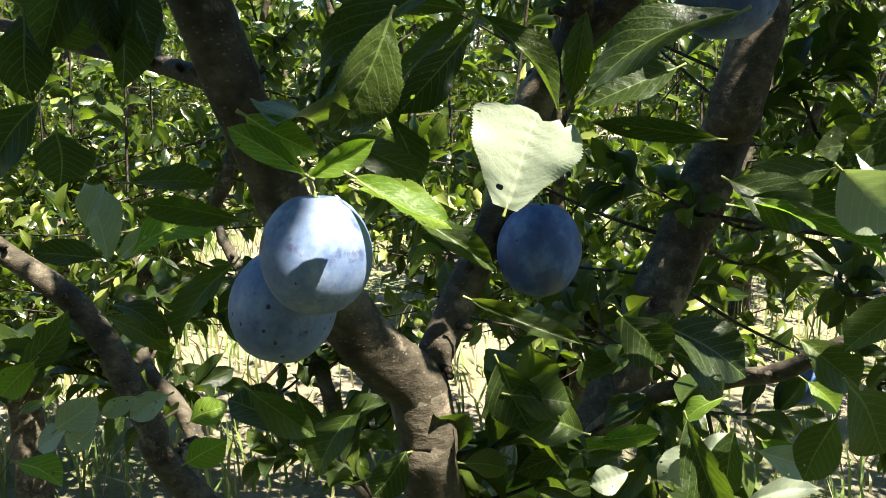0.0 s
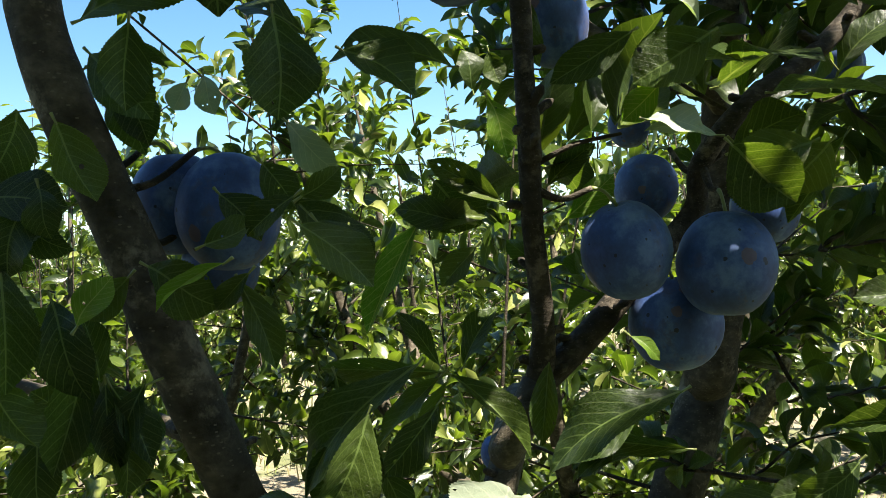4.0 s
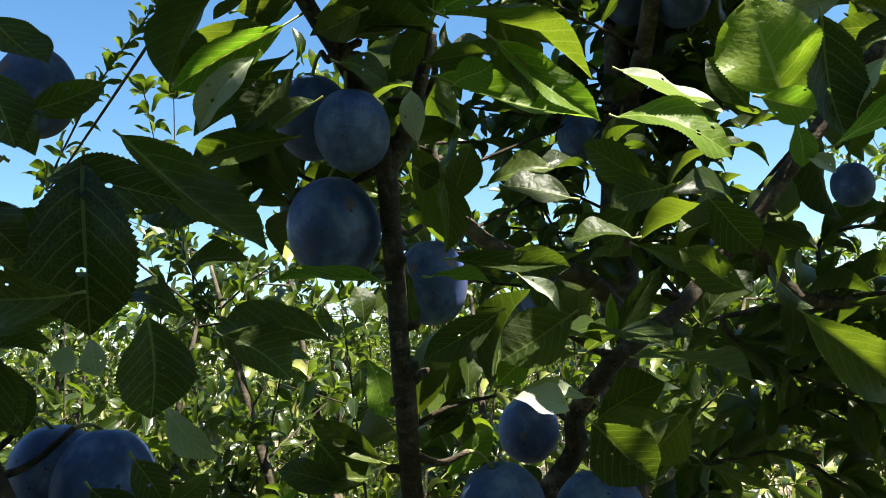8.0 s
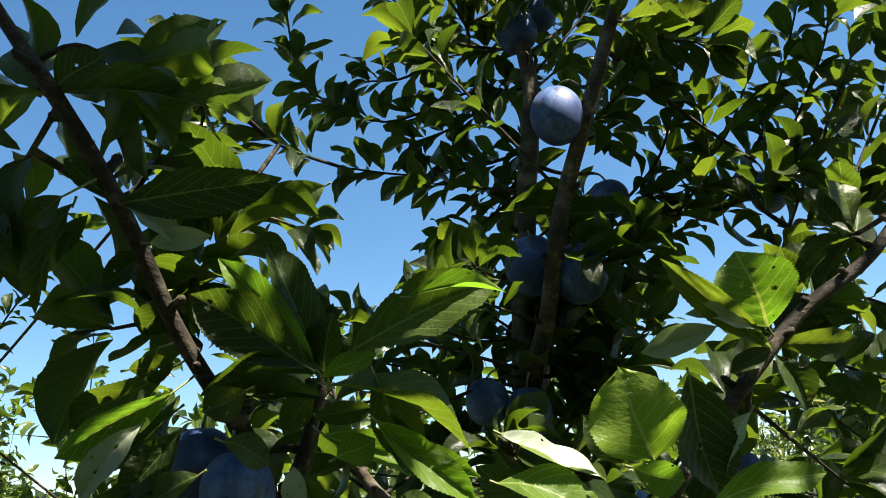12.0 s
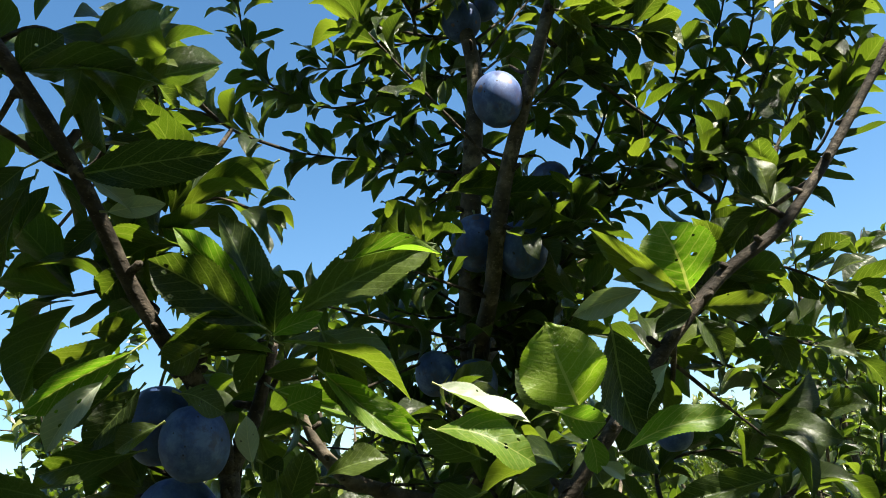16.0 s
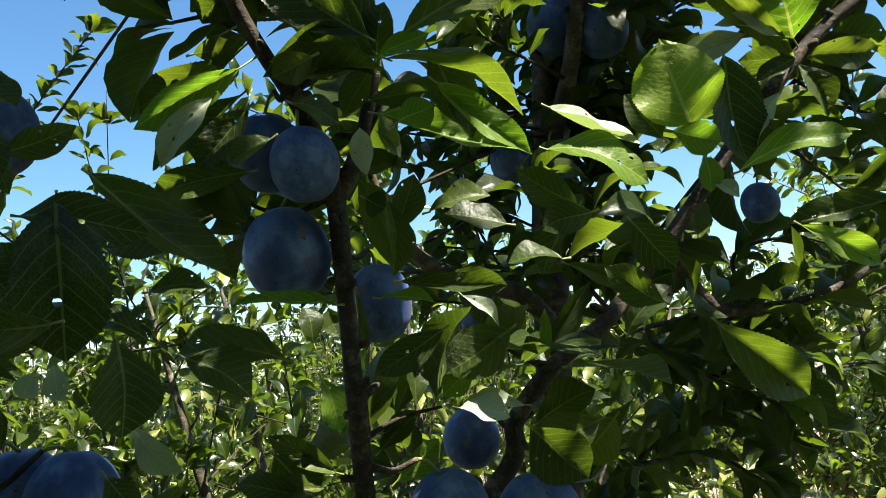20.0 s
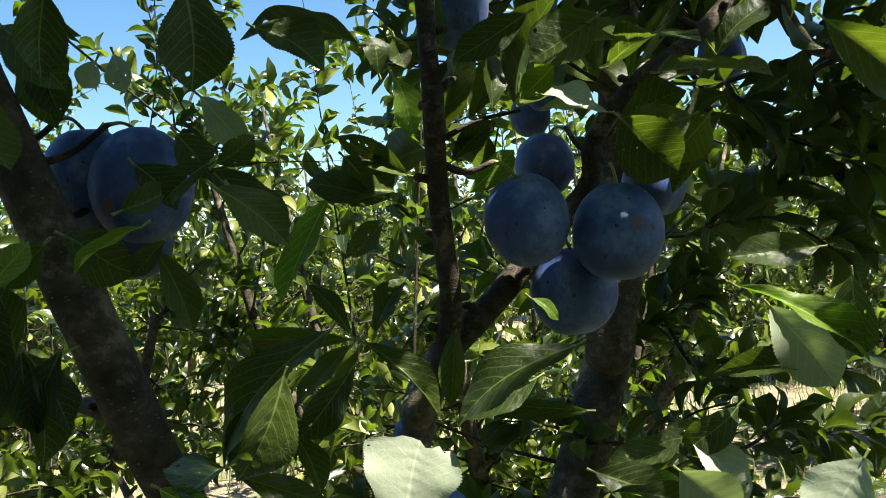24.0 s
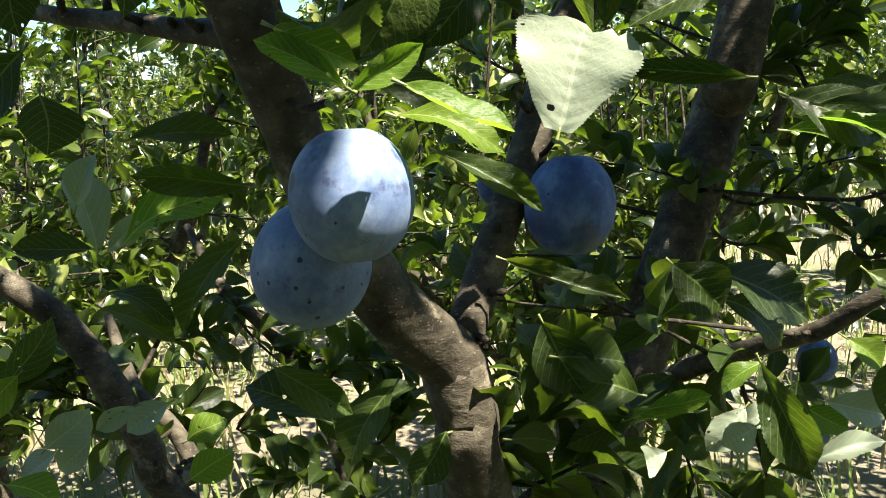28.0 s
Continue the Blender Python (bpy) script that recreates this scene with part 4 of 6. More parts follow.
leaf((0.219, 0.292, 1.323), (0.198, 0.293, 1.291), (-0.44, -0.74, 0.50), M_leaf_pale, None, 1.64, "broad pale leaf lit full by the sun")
leaf((0.138, 0.390, 1.291), (0.186, 0.385, 1.276), (-0.29, -0.81, 0.52), M_leaf, None, 0.43)
leaf((0.263, 0.391, 1.408), (0.215, 0.396, 1.406), (-0.45, -0.84, 0.31), M_leaf, None, 0.78)
leaf((0.256, 0.351, 1.395), (0.258, 0.350, 1.354), (-0.50, -0.78, 0.37), M_leaf, None, 1.06)
leaf((0.212, 0.394, 1.328), (0.180, 0.396, 1.304), (-0.35, -0.81, 0.46), M_leaf, None, 0.80)
leaf((0.215, 0.409, 1.484), (0.192, 0.411, 1.460), (-0.39, -0.90, 0.20), M_leaf, None, 1.95)
leaf((0.175, 0.434, 1.490), (0.201, 0.430, 1.459), (-0.35, -0.92, 0.20), M_leaf, None, 1.26)
leaf((0.081, 0.474, 1.476), (0.109, 0.471, 1.498), (-0.17, -0.97, 0.18), M_leaf, None, 0.84)
leaf((0.089, 0.472, 1.456), (0.118, 0.470, 1.480), (-0.18, -0.96, 0.21), M_leaf_yellow_glow, None, 0.79)
leaf((0.110, 0.417, 1.393), (0.124, 0.415, 1.380), (-0.22, -0.91, 0.35), M_leaf_yellow_glow, None, 0.70)
leaf((-0.142, 0.374, 1.392), (-0.158, 0.374, 1.366), (0.32, -0.87, 0.36), M_leaf, None, 0.90)
leaf((-0.140, 0.373, 1.393), (-0.136, 0.371, 1.354), (0.30, -0.88, 0.37), M_leaf, None, 0.70)
leaf((-0.138, 0.373, 1.392), (-0.120, 0.370, 1.355), (0.29, -0.88, 0.37), M_leaf, None, 0.74)
leaf((-0.143, 0.374, 1.393), (-0.151, 0.376, 1.425), (0.32, -0.90, 0.30), M_leaf, None, 0.71)
leaf((-0.135, 0.334, 1.422), (-0.119, 0.333, 1.442), (0.32, -0.91, 0.25), M_leaf_yellow_glow, None, 1.01)
leaf((-0.119, 0.353, 1.441), (-0.138, 0.354, 1.423), (0.31, -0.92, 0.25), M_leaf, None, 1.18)
leaf((-0.071, 0.328, 1.444), (-0.101, 0.330, 1.426), (0.23, -0.94, 0.24), M_leaf_yellow_glow, None, 0.35)
leaf((-0.038, 0.314, 1.457), (-0.010, 0.311, 1.431), (0.08, -0.97, 0.21), M_leaf, None, 0.94)
leaf((-0.042, 0.336, 1.470), (-0.063, 0.337, 1.454), (0.15, -0.97, 0.18), M_leaf, None, 0.98)
leaf((-0.150, 0.341, 1.481), (-0.145, 0.340, 1.459), (0.23, -0.96, 0.16), M_leaf, None, 1.32)
leaf((-0.082, 0.339, 1.452), (-0.060, 0.337, 1.460), (0.19, -0.96, 0.20), M_leaf, None, 1.27)
leaf((-0.041, 0.345, 1.470), (-0.023, 0.344, 1.481), (0.10, -0.98, 0.15), M_leaf, None, 1.04)
leaf((-0.075, 0.368, 1.435), (-0.060, 0.365, 1.395), (0.17, -0.94, 0.29), M_leaf, None, 0.65)
leaf((-0.070, 0.368, 1.439), (-0.086, 0.369, 1.423), (0.19, -0.95, 0.26), M_leaf, None, 0.97)
leaf((-0.052, 0.411, 1.315), (-0.007, 0.406, 1.300), (0.07, -0.87, 0.48), M_leaf, None, 0.60)
leaf((-0.034, 0.329, 1.308), (0.002, 0.324, 1.290), (0.05, -0.85, 0.53), M_leaf_yellow_glow, None, 0.70)
leaf((-0.077, 0.344, 1.330), (-0.049, 0.341, 1.315), (0.15, -0.87, 0.48), M_leaf_yellow_glow, None, 0.82)
leaf((-0.152, 0.421, 1.293), (-0.106, 0.416, 1.293), (0.24, -0.83, 0.50), M_leaf, None, 0.56)
leaf((-0.197, 0.475, 1.261), (-0.185, 0.475, 1.286), (0.31, -0.81, 0.50), M_leaf_pale, None, 1.05)
leaf((0.002, 0.413, 1.387), (-0.059, 0.411, 1.320), (0.07, -0.87, 0.48), M_leaf, None, 0.61)
leaf((-0.043, 0.433, 1.382), (-0.024, 0.431, 1.315), (0.07, -0.87, 0.48), M_leaf, None, 0.46)
leaf((-0.122, 0.373, 1.392), (-0.137, 0.372, 1.354), (0.29, -0.84, 0.45), M_leaf, None, 0.79)
leaf((-0.148, 0.374, 1.398), (-0.175, 0.374, 1.418), (0.36, -0.85, 0.39), M_leaf, None, 0.82)
leaf((-0.024, 0.397, 1.543), (0.010, 0.396, 1.519), (0.03, -0.99, 0.14), M_leaf, None, 1.29)
leaf((-0.053, 0.396, 1.510), (-0.028, 0.395, 1.484), (0.11, -0.97, 0.21), M_leaf_pale, None, 0.80)
leaf((-0.058, 0.377, 1.545), (-0.044, 0.376, 1.524), (0.14, -0.98, 0.12), M_leaf, None, 1.96)
leaf((-0.130, 0.397, 1.536), (-0.121, 0.396, 1.503), (0.29, -0.94, 0.17), M_leaf, None, 1.13)
leaf((0.178, 0.444, 1.491), (0.210, 0.443, 1.456), (-0.36, -0.89, 0.27), M_leaf, None, 1.61)
leaf((-0.143, 0.397, 1.545), (-0.108, 0.397, 1.540), (0.29, -0.95, 0.12), M_leaf, None, 0.55)
leaf((0.047, 0.577, 1.552), (0.041, 0.577, 1.580), (-0.06, -0.99, 0.14), M_leaf, None, 1.23)
leaf((0.060, 0.577, 1.578), (0.066, 0.577, 1.555), (-0.09, -0.99, 0.14), M_leaf, None, 1.41)
leaf((0.172, 0.577, 1.577), (0.205, 0.575, 1.535), (-0.29, -0.94, 0.17), M_leaf, None, 1.16)
leaf((-0.178, 0.391, 1.362), (-0.148, 0.394, 1.377), (0.37, -0.88, 0.29), M_leaf, None, 1.46)
leaf((-0.140, 0.384, 1.376), (-0.135, 0.376, 1.339), (0.32, -0.89, 0.31), M_leaf, None, 1.05)
leaf((-0.178, 0.383, 1.371), (-0.173, 0.375, 1.334), (0.40, -0.86, 0.32), M_leaf, None, 1.11)
leaf((-0.171, 0.413, 1.368), (-0.195, 0.417, 1.386), (0.39, -0.88, 0.28), M_leaf, None, 1.41)
leaf((-0.197, 0.389, 1.353), (-0.170, 0.388, 1.346), (0.40, -0.85, 0.33), M_leaf, None, 1.25)
leaf((-0.133, 0.414, 1.376), (-0.135, 0.408, 1.348), (0.29, -0.90, 0.31), M_leaf, None, 1.13)
leaf((-0.199, 0.453, 1.315), (-0.196, 0.447, 1.288), (0.37, -0.83, 0.41), M_leaf, None, 2.06)
leaf((-0.025, 0.421, 1.358), (-0.055, 0.413, 1.319), (0.09, -0.93, 0.35), M_leaf, None, 0.94)
leaf((-0.023, 0.430, 1.353), (-0.039, 0.423, 1.319), (0.07, -0.93, 0.36), M_leaf, None, 0.87)
leaf((0.010, 0.442, 1.361), (-0.023, 0.435, 1.326), (0.01, -0.94, 0.34), M_leaf, None, 0.71)
leaf((0.113, 0.429, 1.348), (0.069, 0.425, 1.329), (-0.20, -0.92, 0.35), M_leaf, None, 0.92)
leaf((0.074, 0.466, 1.376), (0.066, 0.456, 1.331), (-0.14, -0.94, 0.32), M_leaf, None, 0.66)
leaf((0.202, 0.402, 1.315), (0.169, 0.400, 1.310), (-0.39, -0.83, 0.40), M_leaf, None, 0.96)
leaf((0.164, 0.359, 1.307), (0.190, 0.354, 1.284), (-0.40, -0.80, 0.44), M_leaf_pale, None, 1.56)
leaf((0.143, 0.416, 1.285), (0.213, 0.409, 1.255), (-0.35, -0.81, 0.47), M_leaf_yellow_glow, None, 0.35)
leaf((0.137, 0.418, 1.295), (0.178, 0.413, 1.274), (-0.32, -0.84, 0.45), M_leaf, None, 1.05)
leaf((0.098, 0.462, 1.214), (0.123, 0.457, 1.190), (-0.19, -0.80, 0.56), M_leaf, None, 1.58)
leaf((0.128, 0.477, 1.190), (0.160, 0.472, 1.164), (-0.24, -0.78, 0.58), M_leaf, None, 1.12)
leaf((0.030, 0.457, 1.190), (0.048, 0.449, 1.153), (-0.07, -0.79, 0.61), M_leaf, None, 1.33)
leaf((0.036, 0.453, 1.172), (0.070, 0.452, 1.166), (-0.09, -0.79, 0.61), M_leaf, None, 1.44)
leaf((0.012, 0.464, 1.126), (0.037, 0.463, 1.123), (-0.04, -0.75, 0.66), M_leaf, None, 1.33)
leaf((-0.100, 0.425, 1.186), (-0.065, 0.420, 1.163), (0.15, -0.77, 0.62), M_leaf, None, 0.75)
leaf((-0.189, 0.482, 1.215), (-0.156, 0.478, 1.196), (0.28, -0.79, 0.54), M_leaf, None, 0.75)
leaf((0.098, 0.513, 1.118), (0.137, 0.514, 1.123), (-0.17, -0.75, 0.63), M_leaf_yellow_glow, None, 0.72)
leaf((0.180, 0.465, 1.133), (0.212, 0.463, 1.123), (-0.30, -0.71, 0.64), M_leaf_pale, None, 1.03)
leaf((0.162, 0.510, 1.104), (0.141, 0.508, 1.094), (-0.22, -0.73, 0.65), M_leaf_pale, None, 1.33)
leaf((0.167, 0.468, 1.145), (0.163, 0.460, 1.107), (-0.26, -0.72, 0.64), M_leaf, None, 1.04)
leaf((0.194, 0.397, 1.199), (0.213, 0.391, 1.167), (-0.37, -0.71, 0.60), M_leaf, None, 1.55)
leaf((0.202, 0.422, 1.171), (0.185, 0.415, 1.140), (-0.33, -0.71, 0.62), M_leaf, None, 1.28)
leaf((-0.046, 0.470, 1.158), (-0.072, 0.462, 1.120), (0.10, -0.76, 0.64), M_leaf, None, 0.99)
leaf((-0.021, 0.465, 1.133), (-0.040, 0.460, 1.107), (0.05, -0.75, 0.66), M_leaf, None, 1.07)
# along the thin stem
leaf((-0.066, 0.323, 1.618), (-0.065, 0.329, 1.544), (0.26, -0.96, 0.13), M_leaf, None, 1.24, "large dark leaf in shade")
leaf((-0.085, 0.332, 1.613), (-0.027, 0.329, 1.600), (0.27, -0.95, 0.14), M_leaf, None, 0.74)
leaf((-0.057, 0.347, 1.635), (0.006, 0.349, 1.578), (0.19, -0.97, 0.15), M_leaf, None, 0.68)
leaf((0.029, 0.423, 1.537), (-0.034, 0.428, 1.545), (0.11, -0.95, 0.30), M_leaf, None, 0.83)
leaf((-0.050, 0.357, 1.552), (-0.051, 0.363, 1.506), (0.23, -0.92, 0.32), M_leaf, None, 1.37)
leaf((-0.119, 0.465, 1.547), (-0.128, 0.468, 1.532), (0.30, -0.90, 0.30), M_leaf_pale, None, 1.66)
leaf((-0.109, 0.464, 1.550), (-0.104, 0.466, 1.528), (0.28, -0.91, 0.30), M_leaf_pale, None, 1.18)
leaf((-0.113, 0.345, 1.693), (-0.088, 0.345, 1.670), (0.36, -0.93, -0.00), M_leaf, None, 1.45)
leaf((-0.091, 0.329, 1.643), (-0.056, 0.325, 1.652), (0.31, -0.95, 0.05), M_leaf, None, 0.74)
leaf((-0.103, 0.308, 1.656), (-0.089, 0.311, 1.622), (0.37, -0.92, 0.07), M_leaf, None, 1.25)
leaf((-0.041, 0.403, 1.581), (-0.009, 0.400, 1.581), (0.16, -0.96, 0.22), M_leaf, None, 0.97)
leaf((-0.043, 0.407, 1.555), (-0.080, 0.408, 1.569), (0.23, -0.94, 0.26), M_leaf, None, 0.92)
leaf((0.018, 0.364, 1.691), (-0.039, 0.372, 1.664), (0.15, -0.99, 0.01), M_leaf_yellow_glow, None, 0.59)
leaf((0.003, 0.367, 1.677), (-0.027, 0.374, 1.643), (0.15, -0.99, 0.05), M_leaf_pale, None, 0.67)
leaf((0.021, 0.376, 1.673), (-0.009, 0.383, 1.642), (0.10, -0.99, 0.05), M_leaf, None, 0.91)
leaf((0.056, 0.371, 1.688), (0.090, 0.368, 1.685), (-0.05, -1.00, -0.01), M_leaf, None, 0.74)
leaf((-0.007, 0.384, 1.708), (0.017, 0.381, 1.712), (0.10, -0.99, -0.05), M_leaf, None, 1.08)
leaf((0.092, 0.380, 1.667), (0.174, 0.377, 1.639), (-0.19, -0.98, 0.07), M_leaf_yellow_glow, None, 0.49)
leaf((0.119, 0.354, 1.694), (0.138, 0.359, 1.648), (-0.19, -0.98, 0.01), M_leaf, None, 0.90)
leaf((0.088, 0.390, 1.678), (0.121, 0.386, 1.681), (-0.12, -0.99, 0.02), M_leaf, None, 0.72)
leaf((0.092, 0.387, 1.619), (0.092, 0.392, 1.576), (-0.09, -0.98, 0.18), M_leaf, None, 0.71)
leaf((0.074, 0.445, 1.574), (0.078, 0.449, 1.539), (-0.05, -0.96, 0.27), M_leaf, None, 0.64)
leaf((0.093, 0.372, 1.571), (0.146, 0.369, 1.564), (-0.16, -0.96, 0.24), M_leaf, None, 0.46)
leaf((0.083, 0.394, 1.565), (0.114, 0.392, 1.559), (-0.10, -0.96, 0.25), M_leaf_yellow_glow, None, 0.45)
leaf((0.059, 0.387, 1.563), (0.003, 0.391, 1.568), (0.04, -0.97, 0.25), M_leaf_yellow_glow, None, 0.35)
leaf((0.129, 0.391, 1.562), (0.148, 0.391, 1.543), (-0.19, -0.94, 0.27), M_leaf_pale, None, 0.68)
leaf((0.171, 0.446, 1.495), (0.132, 0.449, 1.500), (-0.18, -0.91, 0.37), M_leaf_pale, None, 0.60)
leaf((0.084, 0.436, 1.631), (0.096, 0.436, 1.624), (-0.08, -0.99, 0.14), M_leaf, None, 2.40)
leaf((0.122, 0.435, 1.619), (0.161, 0.430, 1.625), (-0.18, -0.97, 0.15), M_leaf, None, 0.87)
leaf((0.129, 0.439, 1.580), (0.167, 0.437, 1.570), (-0.19, -0.95, 0.24), M_leaf, None, 0.73)
leaf((0.141, 0.445, 1.524), (0.121, 0.449, 1.506), (-0.15, -0.93, 0.34), M_leaf_yellow_glow, None, 1.26)
leaf((0.048, 0.453, 1.525), (0.058, 0.456, 1.492), (-0.00, -0.94, 0.35), M_leaf_yellow_glow, None, 0.99)
leaf((0.016, 0.461, 1.482), (0.040, 0.463, 1.455), (0.04, -0.91, 0.41), M_leaf, None, 1.74)
leaf((-0.049, 0.437, 1.718), (-0.065, 0.439, 1.717), (0.22, -0.98, -0.01), M_leaf, None, 1.40)
leaf((0.200, 0.490, 1.524), (0.235, 0.481, 1.571), (-0.28, -0.91, 0.29), M_leaf, None, 0.43)
leaf((0.201, 0.491, 1.520), (0.202, 0.486, 1.556), (-0.26, -0.92, 0.31), M_leaf_yellow_glow, None, 0.45)
leaf((0.257, 0.485, 1.530), (0.291, 0.477, 1.563), (-0.37, -0.88, 0.29), M_leaf, None, 0.93)
leaf((0.239, 0.441, 1.491), (0.207, 0.449, 1.445), (-0.30, -0.86, 0.41), M_leaf, None, 0.61)
leaf((0.172, 0.427, 1.484), (0.210, 0.422, 1.500), (-0.26, -0.89, 0.38), M_leaf, None, 1.20)
leaf((0.146, 0.335, 1.591), (0.115, 0.337, 1.599), (-0.15, -0.75, 0.64), M_leaf, None, 1.25)
leaf((0.176, 0.345, 1.572), (0.147, 0.347, 1.572), (-0.20, -0.72, 0.66), M_leaf, None, 1.46)
leaf((0.200, 0.359, 1.598), (0.172, 0.363, 1.590), (-0.24, -0.73, 0.65), M_leaf, None, 1.16)
leaf((0.160, 0.394, 1.485), (0.189, 0.393, 1.454), (-0.36, -0.89, 0.27), M_leaf, None, 1.57)
leaf((0.122, 0.400, 1.500), (0.150, 0.399, 1.491), (-0.22, -0.72, 0.66), M_leaf_pale, None, 1.24)
leaf((0.056, 0.341, 1.687), (0.035, 0.344, 1.678), (0.01, -1.00, -0.03), M_leaf, None, 1.40)
leaf((0.032, 0.358, 1.650), (0.010, 0.361, 1.638), (0.07, -0.99, 0.07), M_leaf, None, 1.14)
leaf((0.044, 0.345, 1.664), (0.067, 0.344, 1.652), (-0.01, -1.00, 0.03), M_leaf, None, 1.09)
# flat leaves added sunward of the plums to shade them
leaf((0.015, 0.41, 1.735), (0.085, 0.39, 1.74), (0.1, 0, 1), M_leaf, 0, 1.3)
leaf((0.05, 0.37, 1.75), (-0.01, 0.41, 1.745), (0, 0.1, 1), M_leaf, 2, 1.2)
leaf((0.09, 0.37, 1.70), (0.04, 0.40, 1.765), (0.2, 0.3, 1), M_leaf, 3, 1.1)
leaf((-0.10, 0.37, 1.575), (-0.06, 0.33, 1.56), (0, 0, 1), M_leaf, 0, 1.5)
leaf((-0.12, 0.39, 1.57), (-0.075, 0.36, 1.60), (0, 0, 1), M_leaf, 1, 1.5)
leaf((0.20, 0.44, 1.515), (0.245, 0.39, 1.50), (0, 0, 1), M_leaf, 0, 1.4)
leaf((0.17, 0.44, 1.52), (0.205, 0.385, 1.52), (0, 0, 1), M_leaf, 2, 1.3)
leaf((0.13, 0.45, 1.52), (0.17, 0.40, 1.525), (0, 0, 1), M_leaf, 4, 1.2)
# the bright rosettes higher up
leaf((0.261, 0.352, 1.640), (0.246, 0.344, 1.687), (-0.34, -0.92, 0.19), M_leaf_yellow_glow, 6, 1.05, "broad yellow-green leaf glowing in the sun")
leaf((0.179, 0.361, 1.635), (0.233, 0.355, 1.611), (-0.19, -0.71, 0.68), M_leaf_yellow_glow, None, 0.91)
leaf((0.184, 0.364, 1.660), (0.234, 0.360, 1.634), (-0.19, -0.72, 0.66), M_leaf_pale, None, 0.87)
leaf((0.247, 0.346, 1.637), (0.272, 0.342, 1.628), (-0.35, -0.90, 0.25), M_leaf_yellow_glow, None, 1.16)
leaf((0.263, 0.346, 1.623), (0.266, 0.350, 1.602), (-0.35, -0.89, 0.28), M_leaf_yellow_glow, None, 1.18)
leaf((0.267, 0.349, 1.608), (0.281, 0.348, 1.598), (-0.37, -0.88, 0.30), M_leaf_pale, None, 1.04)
leaf((0.286, 0.354, 1.613), (0.347, 0.337, 1.627), (-0.33, -0.65, 0.68), M_leaf_yellow_glow, None, 0.51)
leaf((0.294, 0.365, 1.685), (0.307, 0.379, 1.620), (-0.40, -0.89, 0.22), M_leaf, None, 1.05)
leaf((0.331, 0.373, 1.663), (0.313, 0.387, 1.626), (-0.42, -0.87, 0.24), M_leaf_pale, None, 0.65)
leaf((0.254, 0.375, 1.641), (0.233, 0.373, 1.667), (-0.31, -0.93, 0.21), M_leaf, None, 1.08)
leaf((0.396, 0.452, 1.711), (0.326, 0.451, 1.776), (-0.44, -0.89, 0.11), M_leaf, None, 0.43)
leaf((0.395, 0.449, 1.725), (0.378, 0.439, 1.777), (-0.48, -0.87, 0.10), M_leaf_eaten, 4, 1.88, "yellowing leaf riddled with insect holes")
leaf((0.352, 0.437, 1.725), (0.303, 0.451, 1.713), (-0.40, -0.91, 0.14), M_leaf_pale, None, 0.69)
leaf((0.384, 0.441, 1.722), (0.337, 0.448, 1.737), (-0.44, -0.89, 0.13), M_leaf_pale, None, 0.58)
leaf((0.391, 0.443, 1.709), (0.364, 0.452, 1.696), (-0.46, -0.87, 0.17), M_leaf, None, 0.94)
leaf((0.398, 0.453, 1.707), (0.418, 0.458, 1.669), (-0.49, -0.85, 0.19), M_leaf, None, 1.02)
leaf((0.405, 0.460, 1.715), (0.459, 0.448, 1.715), (-0.52, -0.84, 0.16), M_leaf, None, 0.68)
leaf((0.086, 0.344, 1.697), (0.029, 0.347, 1.738), (0.05, -1.00, 0.08), M_leaf, None, 0.87)
leaf((0.090, 0.374, 1.701), (0.041, 0.369, 1.763), (0.03, -1.00, 0.06), M_leaf_yellow_glow, None, 0.44)
leaf((0.092, 0.394, 1.704), (0.065, 0.382, 1.775), (0.00, -1.00, 0.06), M_leaf, None, 0.66)
leaf((0.096, 0.355, 1.689), (0.165, 0.349, 1.651), (-0.08, -0.76, 0.64), M_leaf, None, 0.83)
leaf((0.098, 0.353, 1.653), (0.117, 0.347, 1.661), (-0.06, -0.98, 0.19), M_leaf_yellow_glow, None, 1.41)
leaf((0.117, 0.335, 1.668), (0.163, 0.335, 1.626), (-0.13, -0.97, 0.21), M_leaf_yellow_glow, None, 0.59)
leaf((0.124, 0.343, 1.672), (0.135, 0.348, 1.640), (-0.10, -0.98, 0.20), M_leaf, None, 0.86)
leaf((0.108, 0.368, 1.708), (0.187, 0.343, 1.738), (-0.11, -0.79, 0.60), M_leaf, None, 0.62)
leaf((0.138, 0.345, 1.731), (0.188, 0.335, 1.729), (-0.18, -0.98, 0.05), M_leaf_yellow_glow, None, 0.40)
leaf((0.093, 0.375, 1.697), (0.122, 0.366, 1.707), (-0.06, -0.99, 0.12), M_leaf_yellow_glow, None, 0.73)
leaf((0.091, 0.376, 1.695), (0.072, 0.387, 1.669), (-0.00, -0.99, 0.16), M_leaf, None, 1.02)
leaf((0.095, 0.394, 1.702), (0.102, 0.384, 1.734), (-0.04, -0.99, 0.10), M_leaf, None, 1.06)
leaf((-0.003, 0.332, 1.782), (0.076, 0.313, 1.786), (0.10, -0.99, -0.07), M_leaf, None, 0.53)
leaf((-0.030, 0.314, 1.832), (0.044, 0.301, 1.818), (0.16, -0.97, -0.15), M_leaf, None, 0.42)
leaf((-0.031, 0.314, 1.834), (-0.007, 0.305, 1.850), (0.22, -0.96, -0.18), M_leaf, None, 1.39)
leaf((-0.005, 0.332, 1.782), (-0.030, 0.331, 1.806), (0.21, -0.98, -0.07), M_leaf, None, 0.91)
